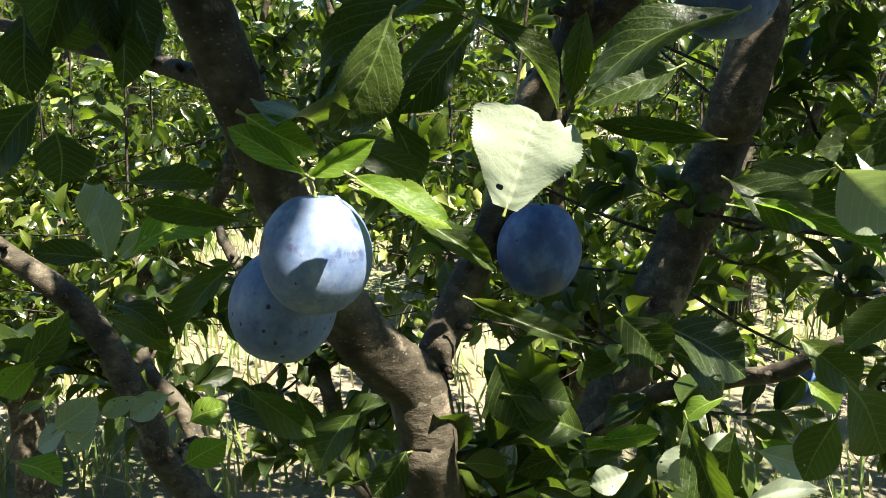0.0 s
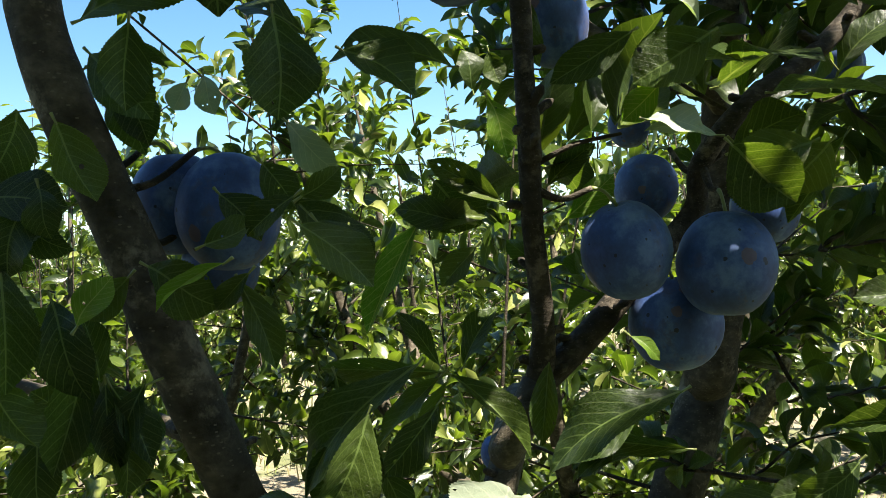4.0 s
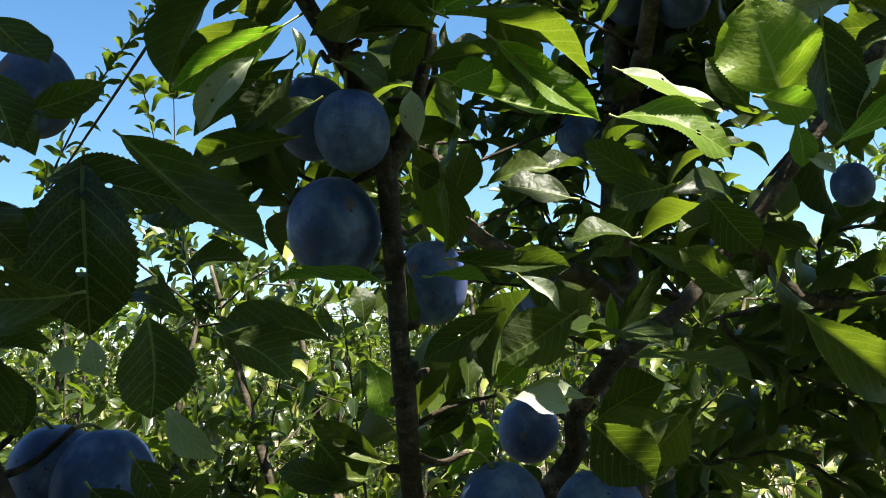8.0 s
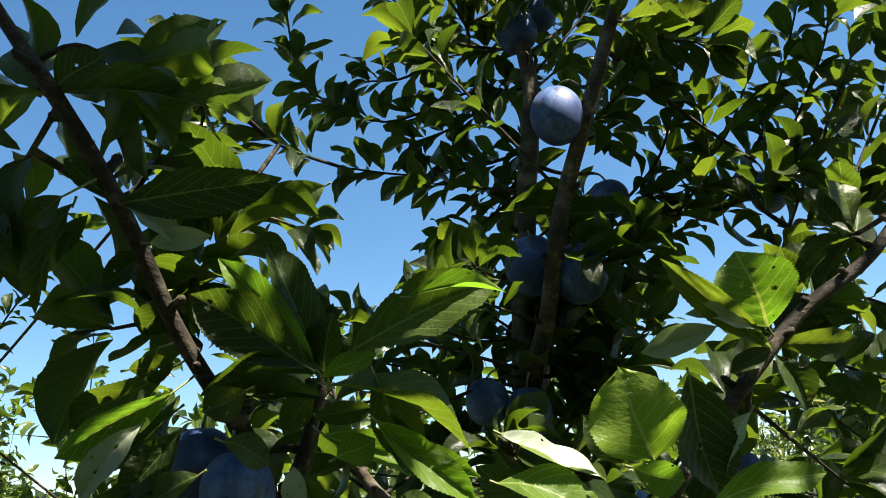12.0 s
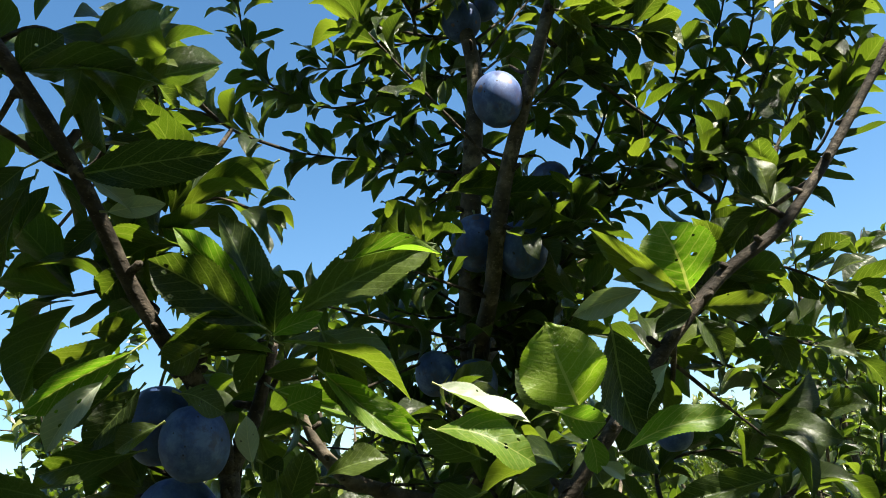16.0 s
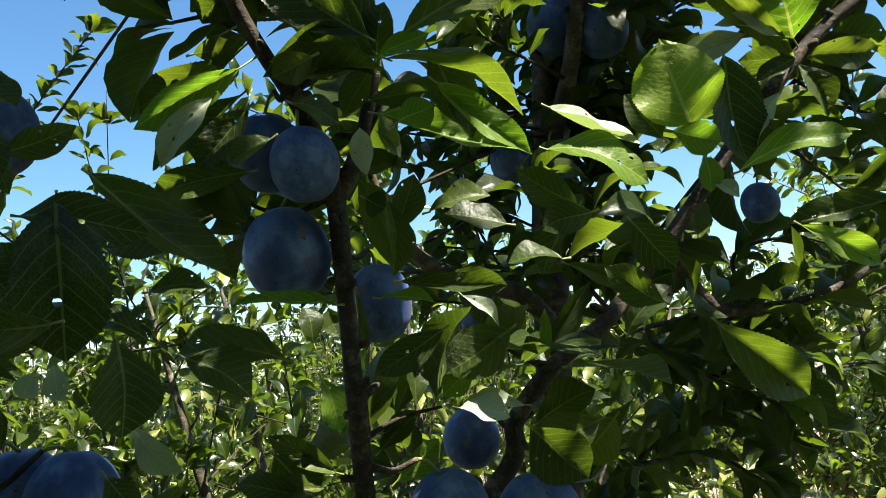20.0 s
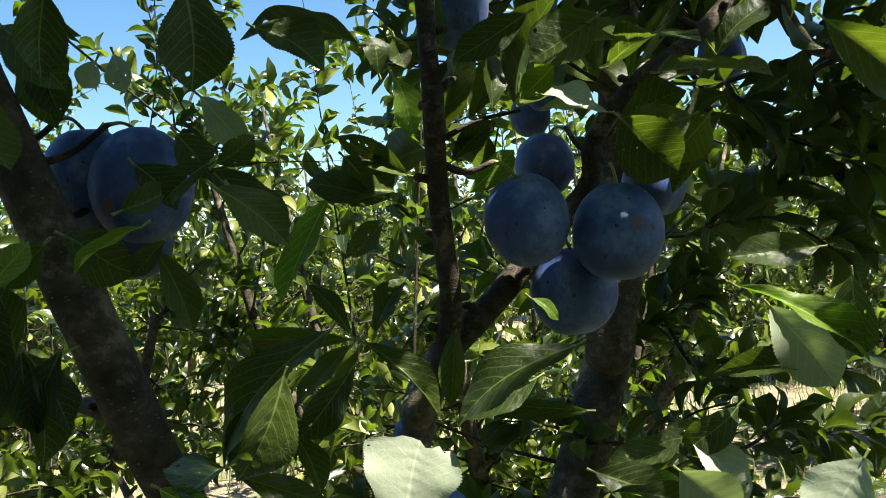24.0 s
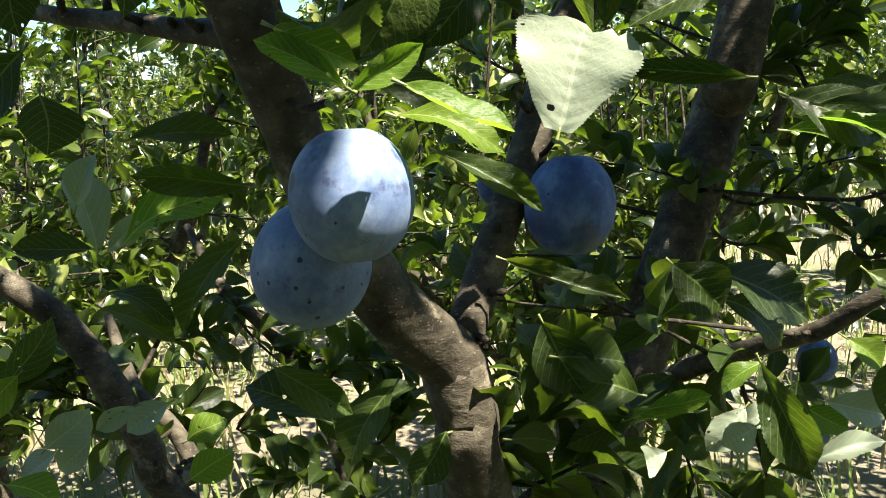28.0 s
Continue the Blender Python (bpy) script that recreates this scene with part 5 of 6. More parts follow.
leaf((-0.002, 0.332, 1.780), (0.026, 0.332, 1.756), (0.15, -0.99, -0.03), M_leaf_pale, None, 0.59)
leaf((0.011, 0.334, 1.761), (0.041, 0.327, 1.762), (0.12, -0.99, -0.02), M_leaf_pale, None, 0.71)
leaf((-0.026, 0.316, 1.780), (-0.043, 0.323, 1.768), (0.25, -0.97, -0.04), M_leaf, None, 1.37)
leaf((0.014, 0.389, 1.708), (-0.044, 0.408, 1.684), (0.18, -0.97, 0.14), M_leaf, None, 0.55)
leaf((0.017, 0.394, 1.687), (-0.037, 0.415, 1.652), (0.16, -0.97, 0.19), M_leaf, None, 0.56)
leaf((0.019, 0.385, 1.640), (-0.036, 0.398, 1.634), (0.16, -0.96, 0.24), M_leaf, None, 0.58)
leaf((0.008, 0.387, 1.720), (0.001, 0.392, 1.708), (0.14, -0.98, 0.11), M_leaf_yellow_glow, None, 1.40)
leaf((0.032, 0.390, 1.771), (0.054, 0.388, 1.759), (0.07, -1.00, 0.02), M_leaf_yellow_glow, None, 1.17)
leaf((0.017, 0.378, 1.750), (-0.001, 0.388, 1.727), (0.14, -0.99, 0.06), M_leaf, None, 1.14)
leaf((0.002, 0.376, 1.770), (-0.021, 0.385, 1.754), (0.17, -0.98, 0.02), M_leaf, None, 1.16)
leaf((0.102, 0.443, 1.832), (0.075, 0.452, 1.820), (-0.02, -1.00, -0.05), M_leaf, None, 1.33)
leaf((0.079, 0.354, 1.626), (0.077, 0.348, 1.650), (0.00, -0.97, 0.23), M_leaf_pale, None, 0.89)
leaf((0.096, 0.398, 1.603), (0.108, 0.388, 1.633), (-0.04, -0.96, 0.27), M_leaf, None, 1.03)
leaf((-0.005, 0.365, 1.612), (-0.057, 0.379, 1.602), (0.21, -0.93, 0.29), M_leaf, None, 0.75)
leaf((0.372, 0.341, 1.590), (0.311, 0.356, 1.582), (-0.46, -0.83, 0.33), M_leaf, None, 0.55)
leaf((0.307, 0.337, 1.578), (0.348, 0.334, 1.552), (-0.45, -0.82, 0.36), M_leaf_yellow_glow, None, 0.57)
leaf((0.230, 0.469, 1.622), (0.190, 0.471, 1.649), (-0.21, -0.94, 0.26), M_leaf, None, 0.86)
leaf((0.198, 0.375, 1.604), (0.177, 0.389, 1.569), (-0.20, -0.92, 0.33), M_leaf, None, 0.80)
# dark leaves beside the first limb
leaf((-0.063, 0.299, 1.559), (-0.106, 0.305, 1.556), (0.28, -0.94, 0.20), M_leaf, None, 0.93)
leaf((-0.096, 0.306, 1.538), (-0.101, 0.310, 1.505), (0.31, -0.91, 0.28), M_leaf, None, 1.21)
leaf((-0.098, 0.300, 1.598), (-0.083, 0.300, 1.575), (0.30, -0.94, 0.13), M_leaf, None, 1.57)
leaf((-0.037, 0.356, 1.460), (-0.018, 0.356, 1.433), (0.12, -0.90, 0.42), M_leaf, None, 1.26)
leaf((-0.130, 0.355, 1.539), (-0.104, 0.355, 1.509), (0.33, -0.92, 0.22), M_leaf, None, 1.21)
leaf((-0.125, 0.334, 1.548), (-0.073, 0.333, 1.563), (0.32, -0.94, 0.14), M_leaf, None, 0.66)
leaf((-0.130, 0.342, 1.606), (-0.103, 0.343, 1.575), (0.35, -0.93, 0.07), M_leaf, None, 0.95)
# flat leaf added over the paired plums to cast the shadow edge
leaf((-0.058, 0.414, 1.319), (-0.062, 0.327, 1.327), (0.1, 0.1, 1), M_leaf, 0, 0.80)
leaf((-0.179, 0.350, 1.479), (-0.142, 0.350, 1.473), (0.40, -0.90, 0.20), M_leaf, None, 1.27)
leaf((-0.171, 0.347, 1.449), (-0.169, 0.342, 1.395), (0.41, -0.86, 0.31), M_leaf, None, 0.97)
leaf((-0.159, 0.366, 1.433), (-0.142, 0.361, 1.388), (0.35, -0.87, 0.34), M_leaf, None, 0.91)
leaf((-0.183, 0.352, 1.400), (-0.162, 0.350, 1.370), (0.40, -0.83, 0.39), M_leaf, None, 1.19)
leaf((-0.161, 0.350, 1.474), (-0.169, 0.347, 1.444), (0.41, -0.88, 0.23), M_leaf, None, 1.34)
leaf((-0.147, 0.373, 1.410), (-0.164, 0.368, 1.353), (0.35, -0.85, 0.39), M_leaf, None, 0.71)
leaf((-0.083, 0.375, 1.476), (-0.064, 0.372, 1.453), (0.18, -0.96, 0.19), M_leaf, None, 1.22)
leaf((-0.175, 0.374, 1.470), (-0.149, 0.371, 1.455), (0.25, -0.96, 0.16), M_leaf, None, 0.92)
leaf((-0.047, 0.366, 1.470), (-0.013, 0.361, 1.438), (0.08, -0.97, 0.21), M_leaf, None, 0.99)
leaf((-0.205, 0.394, 1.464), (-0.176, 0.390, 1.447), (0.24, -0.95, 0.21), M_leaf, None, 0.87)
leaf((-0.061, 0.368, 1.488), (-0.046, 0.366, 1.466), (0.14, -0.98, 0.16), M_leaf, None, 1.21)
leaf((-0.198, 0.373, 1.501), (-0.179, 0.370, 1.482), (0.22, -0.97, 0.13), M_leaf, None, 1.18)
leaf((-0.116, 0.369, 1.445), (-0.084, 0.370, 1.425), (0.28, -0.85, 0.44), M_leaf, None, 1.09)
leaf((-0.143, 0.345, 1.509), (-0.129, 0.348, 1.474), (0.38, -0.86, 0.33), M_leaf, None, 1.25)
leaf((0.187, 0.439, 1.208), (0.217, 0.433, 1.183), (-0.33, -0.77, 0.55), M_leaf, None, 1.17)
leaf((0.234, 0.417, 1.237), (0.201, 0.417, 1.209), (-0.37, -0.77, 0.52), M_leaf, None, 1.01)
leaf((0.255, 0.396, 1.251), (0.234, 0.394, 1.214), (-0.42, -0.75, 0.51), M_leaf, None, 1.12)
# leaves low at both sides, made pale and yellow to brighten dark corners
leaf((-0.265, 0.561, 1.104), (-0.238, 0.566, 1.127), (0.33, -0.73, 0.60), M_leaf_pale, None, 1.16)
leaf((-0.194, 0.585, 1.120), (-0.222, 0.582, 1.104), (0.27, -0.75, 0.60), M_leaf_pale, None, 1.22)
leaf((-0.280, 0.571, 1.150), (-0.304, 0.566, 1.127), (0.37, -0.73, 0.57), M_leaf_yellow_glow, None, 1.16)
leaf((-0.191, 0.603, 1.059), (-0.161, 0.606, 1.076), (0.21, -0.74, 0.64), M_leaf_yellow_glow, None, 1.22)
leaf((-0.268, 0.510, 1.104), (-0.239, 0.507, 1.090), (0.34, -0.69, 0.64), M_leaf_yellow_glow, None, 1.20)
leaf((0.189, 0.611, 1.061), (0.222, 0.612, 1.075), (-0.31, -0.74, 0.60), M_leaf_pale, None, 1.00)
leaf((0.238, 0.611, 1.074), (0.269, 0.606, 1.056), (-0.36, -0.72, 0.59), M_leaf_yellow_glow, None, 1.10)
leaf((0.140, 0.611, 1.048), (0.111, 0.611, 1.038), (-0.21, -0.75, 0.63), M_leaf_pale, None, 1.17)
leaf((0.044, 0.594, 1.038), (0.072, 0.595, 1.048), (-0.13, -0.76, 0.64), M_leaf_yellow_glow, None, 1.17)
leaf((0.263, 0.598, 1.125), (0.285, 0.593, 1.104), (-0.41, -0.73, 0.55), M_leaf_yellow_glow, None, 1.37)
leaf((-0.219, 0.710, 1.046), (-0.186, 0.711, 1.062), (0.19, -0.79, 0.59), M_leaf_yellow_glow, None, 1.33)
leaf((-0.291, 0.637, 1.073), (-0.316, 0.635, 1.055), (0.32, -0.74, 0.59), M_leaf_pale, None, 1.37)
# leaves added over the upper plums to keep the sun off them
leaf((0.284, 0.697, 1.900), (0.364, 0.673, 1.892), (0.1, 0.1, 1), M_leaf, 0, 1.3)
leaf((0.361, 0.694, 1.909), (0.291, 0.670, 1.901), (0.1, 0.1, 1), M_leaf, 0, 1.3)
leaf((0.030, 0.379, 1.691), (0.094, 0.355, 1.683), (0.1, 0.1, 1), M_leaf, 0, 1.3)
leaf((0.094, 0.377, 1.698), (0.034, 0.353, 1.690), (0.1, 0.1, 1), M_leaf, 0, 1.3)
leaf((0.321, 0.662, 1.881), (0.393, 0.638, 1.873), (0.1, 0.1, 1), M_leaf, 0, 1.3)
# leaves before the branch of the middle cluster
leaf((0.203, 0.402, 1.484), (0.163, 0.409, 1.469), (-0.28, -0.89, 0.36), M_leaf, None, 1.20)
leaf((0.157, 0.402, 1.541), (0.119, 0.410, 1.519), (-0.20, -0.94, 0.27), M_leaf, None, 1.38)
leaf((0.285, 0.406, 1.533), (0.337, 0.403, 1.484), (-0.47, -0.83, 0.31), M_leaf, None, 0.83)
leaf((0.247, 0.389, 1.547), (0.214, 0.391, 1.570), (-0.38, -0.90, 0.22), M_leaf, None, 0.86)
leaf((0.240, 0.405, 1.598), (0.264, 0.405, 1.568), (-0.40, -0.90, 0.19), M_leaf, None, 1.26)
leaf((0.208, 0.442, 1.580), (0.248, 0.438, 1.558), (-0.34, -0.91, 0.22), M_leaf, None, 0.55)
leaf((0.119, 0.407, 1.545), (0.078, 0.415, 1.523), (-0.13, -0.96, 0.27), M_leaf, None, 0.74)
# dark leaves on the outer side of the first limb
leaf((-0.153, 0.385, 1.477), (-0.193, 0.375, 1.442), (0.390, -0.888, 0.243), M_leaf, None, 0.85)
leaf((-0.173, 0.375, 1.521), (-0.183, 0.365, 1.482), (0.416, -0.896, 0.154), M_leaf, None, 1.0)
leaf((-0.149, 0.410, 1.394), (-0.191, 0.400, 1.428), (0.355, -0.872, 0.337), M_leaf, None, 0.7)
leaf((-0.153, 0.405, 1.396), (-0.139, 0.395, 1.346), (0.305, -0.859, 0.411), M_leaf, None, 0.65)
leaf((-0.154, 0.420, 1.549), (-0.111, 0.410, 1.547), (0.299, -0.952, 0.069), M_leaf, None, 0.5)
leaf((-0.140, 0.415, 1.540), (-0.124, 0.405, 1.500), (0.299, -0.946, 0.123), M_leaf, None, 0.75)
leaf((-0.105, 0.335, 1.625), (-0.129, 0.325, 1.640), (0.381, -0.924, -0.028), M_leaf, None, 1.0)
leaf((-0.114, 0.330, 1.649), (-0.123, 0.320, 1.617), (0.389, -0.921, -0.032), M_leaf, None, 0.9)
leaf((-0.096, 0.340, 1.653), (-0.089, 0.330, 1.623), (0.324, -0.945, -0.044), M_leaf, None, 0.9)
leaf((-0.104, 0.330, 1.621), (-0.125, 0.320, 1.594), (0.379, -0.925, 0.024), M_leaf, None, 0.65)
leaf((-0.114, 0.335, 1.617), (-0.104, 0.325, 1.569), (0.363, -0.930, 0.060), M_leaf, None, 0.5)
leaf((-0.068, 0.335, 1.788), (-0.057, 0.325, 1.731), (0.304, -0.945, -0.123), M_leaf, None, 0.8)
leaf((-0.048, 0.340, 1.789), (-0.053, 0.330, 1.757), (0.276, -0.950, -0.148), M_leaf, None, 0.9)
leaf((-0.028, 0.345, 1.787), (-0.041, 0.335, 1.728), (0.239, -0.964, -0.116), M_leaf, None, 0.4)
leaf((-0.036, 0.350, 1.757), (-0.020, 0.340, 1.779), (0.222, -0.966, -0.135), M_leaf, None, 0.6)
leaf((-0.078, 0.330, 1.748), (-0.057, 0.320, 1.712), (0.321, -0.945, -0.065), M_leaf, None, 0.7)
# twigs of the far limb against the sky
twig([(0.338, 0.772, 1.999), (0.282, 0.788, 1.986), (0.215, 0.803, 1.983), (0.135, 0.815, 1.999)], 0.0025, 7, 0.044, 41, 0.2)
twig([(0.345, 0.768, 2.073), (0.276, 0.783, 2.073), (0.187, 0.809, 2.051), (0.095, 0.816, 2.090)], 0.0025, 8, 0.042, 42, 0.2)
twig([(0.352, 0.764, 2.114), (0.267, 0.776, 2.134), (0.205, 0.773, 2.183), (0.143, 0.769, 2.238)], 0.0025, 8, 0.044, 43, 0.2)
twig([(0.139, 0.842, 2.078), (0.095, 0.837, 2.123), (0.081, 0.818, 2.193), (0.080, 0.794, 2.268)], 0.002, 7, 0.042, 44, 0.2)
twig([(0.332, 0.765, 1.956), (0.283, 0.788, 1.920), (0.240, 0.803, 1.900)], 0.0025, 4, 0.044, 45, 0.2)
twig([(0.352, 0.759, 1.864), (0.405, 0.734, 1.904), (0.460, 0.704, 1.962), (0.480, 0.672, 2.050), (0.506, 0.636, 2.144)], 0.0025, 10, 0.046, 46, 0.2)
twig([(0.365, 0.797, 1.836), (0.450, 0.766, 1.875), (0.542, 0.731, 1.925), (0.594, 0.687, 2.025), (0.628, 0.640, 2.151)], 0.0025, 12, 0.046, 47, 0.2)
twig([(0.460, 0.560, 1.744), (0.549, 0.644, 1.857), (0.630, 0.635, 1.999), (0.706, 0.625, 2.144)], 0.0025, 11, 0.044, 48, 0.2)
twig([(0.517, 0.525, 1.814), (0.601, 0.556, 1.930), (0.684, 0.555, 2.044)], 0.0025, 7, 0.044, 49, 0.2)
twig([(0.451, 0.728, 1.926), (0.523, 0.700, 1.965), (0.567, 0.659, 2.064)], 0.0025, 6, 0.046, 50, 0.2)
twig([(0.388, 0.586, 2.044), (0.424, 0.584, 2.026), (0.476, 0.576, 2.016)], 0.0025, 5, 0.046, 51, 0.2)
twig([(0.360, 0.619, 1.961), (0.386, 0.606, 1.984), (0.402, 0.599, 1.992)], 0.0025, 3, 0.045, 52, 0.2)
twig([(0.346, 0.812, 1.803), (0.285, 0.827, 1.797), (0.231, 0.833, 1.813)], 0.0025, 5, 0.045, 53, 0.2)
twig([(0.332, 0.768, 1.783), (0.378, 0.756, 1.789), (0.436, 0.740, 1.801)], 0.0025, 3, 0.046, 54, 0.2)
twig([(0.475, 0.584, 1.759), (0.542, 0.566, 1.771), (0.621, 0.561, 1.736)], 0.0025, 6, 0.05, 55, 0.2)
twig([(0.519, 0.633, 1.746), (0.594, 0.628, 1.709), (0.654, 0.621, 1.694)], 0.0025, 6, 0.05, 56, 0.2)
twig([(0.478, 0.650, 1.720), (0.543, 0.647, 1.685), (0.617, 0.649, 1.629)], 0.0025, 6, 0.05, 57, 0.2)
twig([(0.271, 0.724, 2.125), (0.248, 0.717, 2.162), (0.226, 0.706, 2.211)], 0.0025, 4, 0.045, 58, 0.2)
twig([(0.400, 0.641, 2.131), (0.355, 0.653, 2.124), (0.315, 0.662, 2.122)], 0.0025, 4, 0.045, 59, 0.2)
twig([(0.078, 0.707, 1.974), (0.041, 0.707, 1.998), (-0.002, 0.713, 2.007)], 0.002, 4, 0.046, 60, 0.2)
twig([(0.016, 0.693, 1.890), (0.052, 0.683, 1.897), (0.097, 0.680, 1.878)], 0.0025, 4, 0.046, 61, 0.2)
twig([(0.000, 0.559, 1.985), (0.012, 0.569, 1.945), (-0.007, 0.585, 1.908)], 0.0025, 5, 0.05, 62, 0.2)
# light rosettes low down
twig([(-0.236, 0.976, 1.110), (-0.203, 0.965, 1.060), (-0.163, 0.957, 1.021)], 0.0025, 5, 0.042, 64, 0.2)
twig([(-0.314, 0.927, 1.102), (-0.281, 0.922, 1.077), (-0.240, 0.920, 1.081)], 0.0025, 4, 0.042, 65, 0.2)
twig([(-0.328, 0.861, 1.007), (-0.294, 0.863, 1.026), (-0.256, 0.859, 1.013)], 0.0025, 4, 0.042, 66, 0.2)
twig([(-0.228, 0.951, 0.964), (-0.177, 0.952, 0.985), (-0.137, 0.957, 1.032)], 0.0025, 5, 0.042, 67, 0.2)
twig([(-0.090, 1.005, 1.027), (-0.081, 0.996, 0.975), (-0.098, 0.986, 0.913)], 0.0025, 5, 0.042, 68, 0.2)
# shoots seen past the limbs
twig([(-0.390, 1.214, 1.811), (-0.335, 1.196, 1.919), (-0.277, 1.181, 1.995), (-0.212, 1.165, 2.070)], 0.002, 9, 0.034, 70, 0.2)
twig([(-0.211, 1.411, 1.624), (-0.241, 1.394, 1.715), (-0.268, 1.363, 1.858), (-0.289, 1.328, 2.010)], 0.002, 10, 0.042, 71, 0.2)
twig([(-0.149, 1.399, 1.617), (-0.161, 1.374, 1.723), (-0.173, 1.354, 1.813)], 0.002, 7, 0.042, 72, 0.2)
twig([(-0.345, 1.652, 1.620), (-0.303, 1.598, 1.796), (-0.275, 1.515, 2.093)], 0.002, 9, 0.04, 73, 0.2)
twig([(0.873, 1.026, 1.578), (0.906, 0.979, 1.731), (0.937, 0.927, 1.907)], 0.002, 9, 0.045, 74, 0.2)
twig([(0.763, 1.002, 1.557), (0.801, 0.964, 1.673), (0.790, 0.951, 1.734)], 0.0025, 6, 0.045, 75, 0.2)
twig([(0.831, 0.885, 1.545), (0.845, 0.847, 1.681), (0.868, 0.810, 1.803)], 0.0025, 8, 0.045, 76, 0.2)
twig([(0.298, 0.490, 1.594), (0.354, 0.548, 1.549), (0.426, 0.567, 1.544), (0.483, 0.566, 1.557), (0.555, 0.569, 1.590)], 0.0075, 8, 0.05, 77, 0.2)
twig([(0.325, 0.678, 1.533), (0.399, 0.671, 1.494), (0.473, 0.662, 1.465)], 0.0025, 7, 0.05, 78, 0.2)
twig([(0.455, 0.703, 1.565), (0.492, 0.706, 1.495), (0.518, 0.713, 1.416)], 0.0025, 6, 0.05, 79, 0.2)
twig([(0.212, 0.516, 1.512), (0.182, 0.518, 1.531), (0.159, 0.519, 1.549)], 0.0025, 3, 0.05, 80, 0.2)
twig([(0.272, 0.673, 1.631), (0.315, 0.664, 1.647), (0.343, 0.662, 1.623)], 0.0025, 5, 0.05, 83, 0.2)
twig([(0.324, 0.747, 1.769), (0.367, 0.745, 1.736), (0.350, 0.756, 1.674)], 0.0025, 5, 0.046, 84, 0.2)
twig([(0.251, 0.866, 1.206), (0.208, 0.871, 1.225), (0.165, 0.875, 1.233)], 0.0025, 5, 0.046, 86, 0.2)
twig([(0.296, 0.880, 1.301), (0.353, 0.881, 1.325), (0.399, 0.884, 1.354)], 0.0025, 6, 0.05, 87, 0.2)
twig([(0.329, 0.981, 1.127), (0.380, 0.979, 1.130), (0.432, 0.980, 1.152), (0.508, 0.981, 1.179)], 0.0025, 6, 0.05, 88, 0.2)
twig([(0.214, 0.945, 1.059), (0.181, 0.955, 1.110), (0.138, 0.957, 1.112)], 0.0025, 5, 0.046, 89, 0.2)
twig([(0.176, 0.696, 1.077), (0.177, 0.687, 1.023), (0.184, 0.680, 0.987)], 0.0025, 4, 0.05, 90, 0.2)
twig([(0.204, 0.648, 1.103), (0.213, 0.640, 1.056), (0.222, 0.631, 1.010)], 0.0025, 3, 0.045, 91, 0.2)
twig([(-0.007, 0.506, 1.103), (0.026, 0.506, 1.114), (0.050, 0.508, 1.132)], 0.0025, 5, 0.052, 94, 0.2)
twig([(-0.000, 0.522, 1.079), (0.030, 0.520, 1.074), (0.061, 0.520, 1.085)], 0.0025, 4, 0.052, 95, 0.2)
twig([(-0.034, 0.333, 1.838), (-0.052, 0.344, 1.810), (-0.067, 0.351, 1.792)], 0.0025, 2, 0.06, 96, 0.2)
twig([(-0.017, 0.401, 1.811), (0.007, 0.390, 1.837), (0.018, 0.379, 1.870)], 0.0025, 2, 0.055, 97, 0.2)
twig([(0.004, 0.413, 1.756), (0.030, 0.405, 1.770), (0.043, 0.396, 1.794)], 0.0025, 2, 0.055, 98, 0.2)
twig([(-0.050, 0.332, 1.853), (-0.025, 0.324, 1.865), (0.003, 0.324, 1.849)], 0.0025, 2, 0.062, 99, 0.2)
twig([(0.063, 0.436, 1.636), (0.037, 0.444, 1.623), (0.008, 0.449, 1.619)], 0.0025, 4, 0.06, 101, 0.2)
twig([(0.097, 0.437, 1.686), (0.076, 0.451, 1.649), (0.068, 0.461, 1.617)], 0.0025, 4, 0.06, 102, 0.2)
twig([(0.377, 0.498, 1.679), (0.336, 0.517, 1.636), (0.303, 0.532, 1.600)], 0.0025, 5, 0.06, 103, 0.2)
twig([(0.405, 0.532, 1.691), (0.446, 0.535, 1.655), (0.487, 0.539, 1.619)], 0.0025, 5, 0.058, 104, 0.2)
twig([(0.248, 0.655, 1.681), (0.284, 0.660, 1.640), (0.321, 0.665, 1.600)], 0.0025, 5, 0.054, 107, 0.2)
twig([(0.027, 0.395, 1.723), (0.005, 0.397, 1.735), (-0.020, 0.401, 1.734)], 0.0025, 2, 0.055, 108, 0.2)
twig([(0.065, 0.451, 1.636), (0.033, 0.458, 1.629), (-0.001, 0.461, 1.647)], 0.0025, 4, 0.055, 109, 0.2)
twig([(0.069, 0.456, 1.485), (0.094, 0.453, 1.496), (0.120, 0.450, 1.500)], 0.0025, 4, 0.058, 111, 0.2)
twig([(0.401, 0.633, 2.022), (0.462, 0.605, 2.070), (0.508, 0.579, 2.118)], 0.0025, 6, 0.045, 114, 0.2)
twig([(0.461, 0.705, 1.893), (0.497, 0.682, 1.939), (0.493, 0.663, 2.000)], 0.0025, 5, 0.046, 115, 0.2)
twig([(0.528, 0.708, 1.904), (0.605, 0.681, 1.937), (0.659, 0.651, 1.994)], 0.0025, 6, 0.046, 116, 0.2)
twig([(0.598, 0.705, 1.967), (0.643, 0.665, 2.062), (0.658, 0.632, 2.154)], 0.0025, 6, 0.046, 117, 0.2)
twig([(0.573, 0.588, 1.849), (0.625, 0.564, 1.889), (0.663, 0.529, 1.974)], 0.0025, 6, 0.046, 118, 0.2)
twig([(0.641, 0.563, 2.048), (0.678, 0.563, 2.023), (0.704, 0.572, 1.979)], 0.0025, 5, 0.05, 119, 0.2)
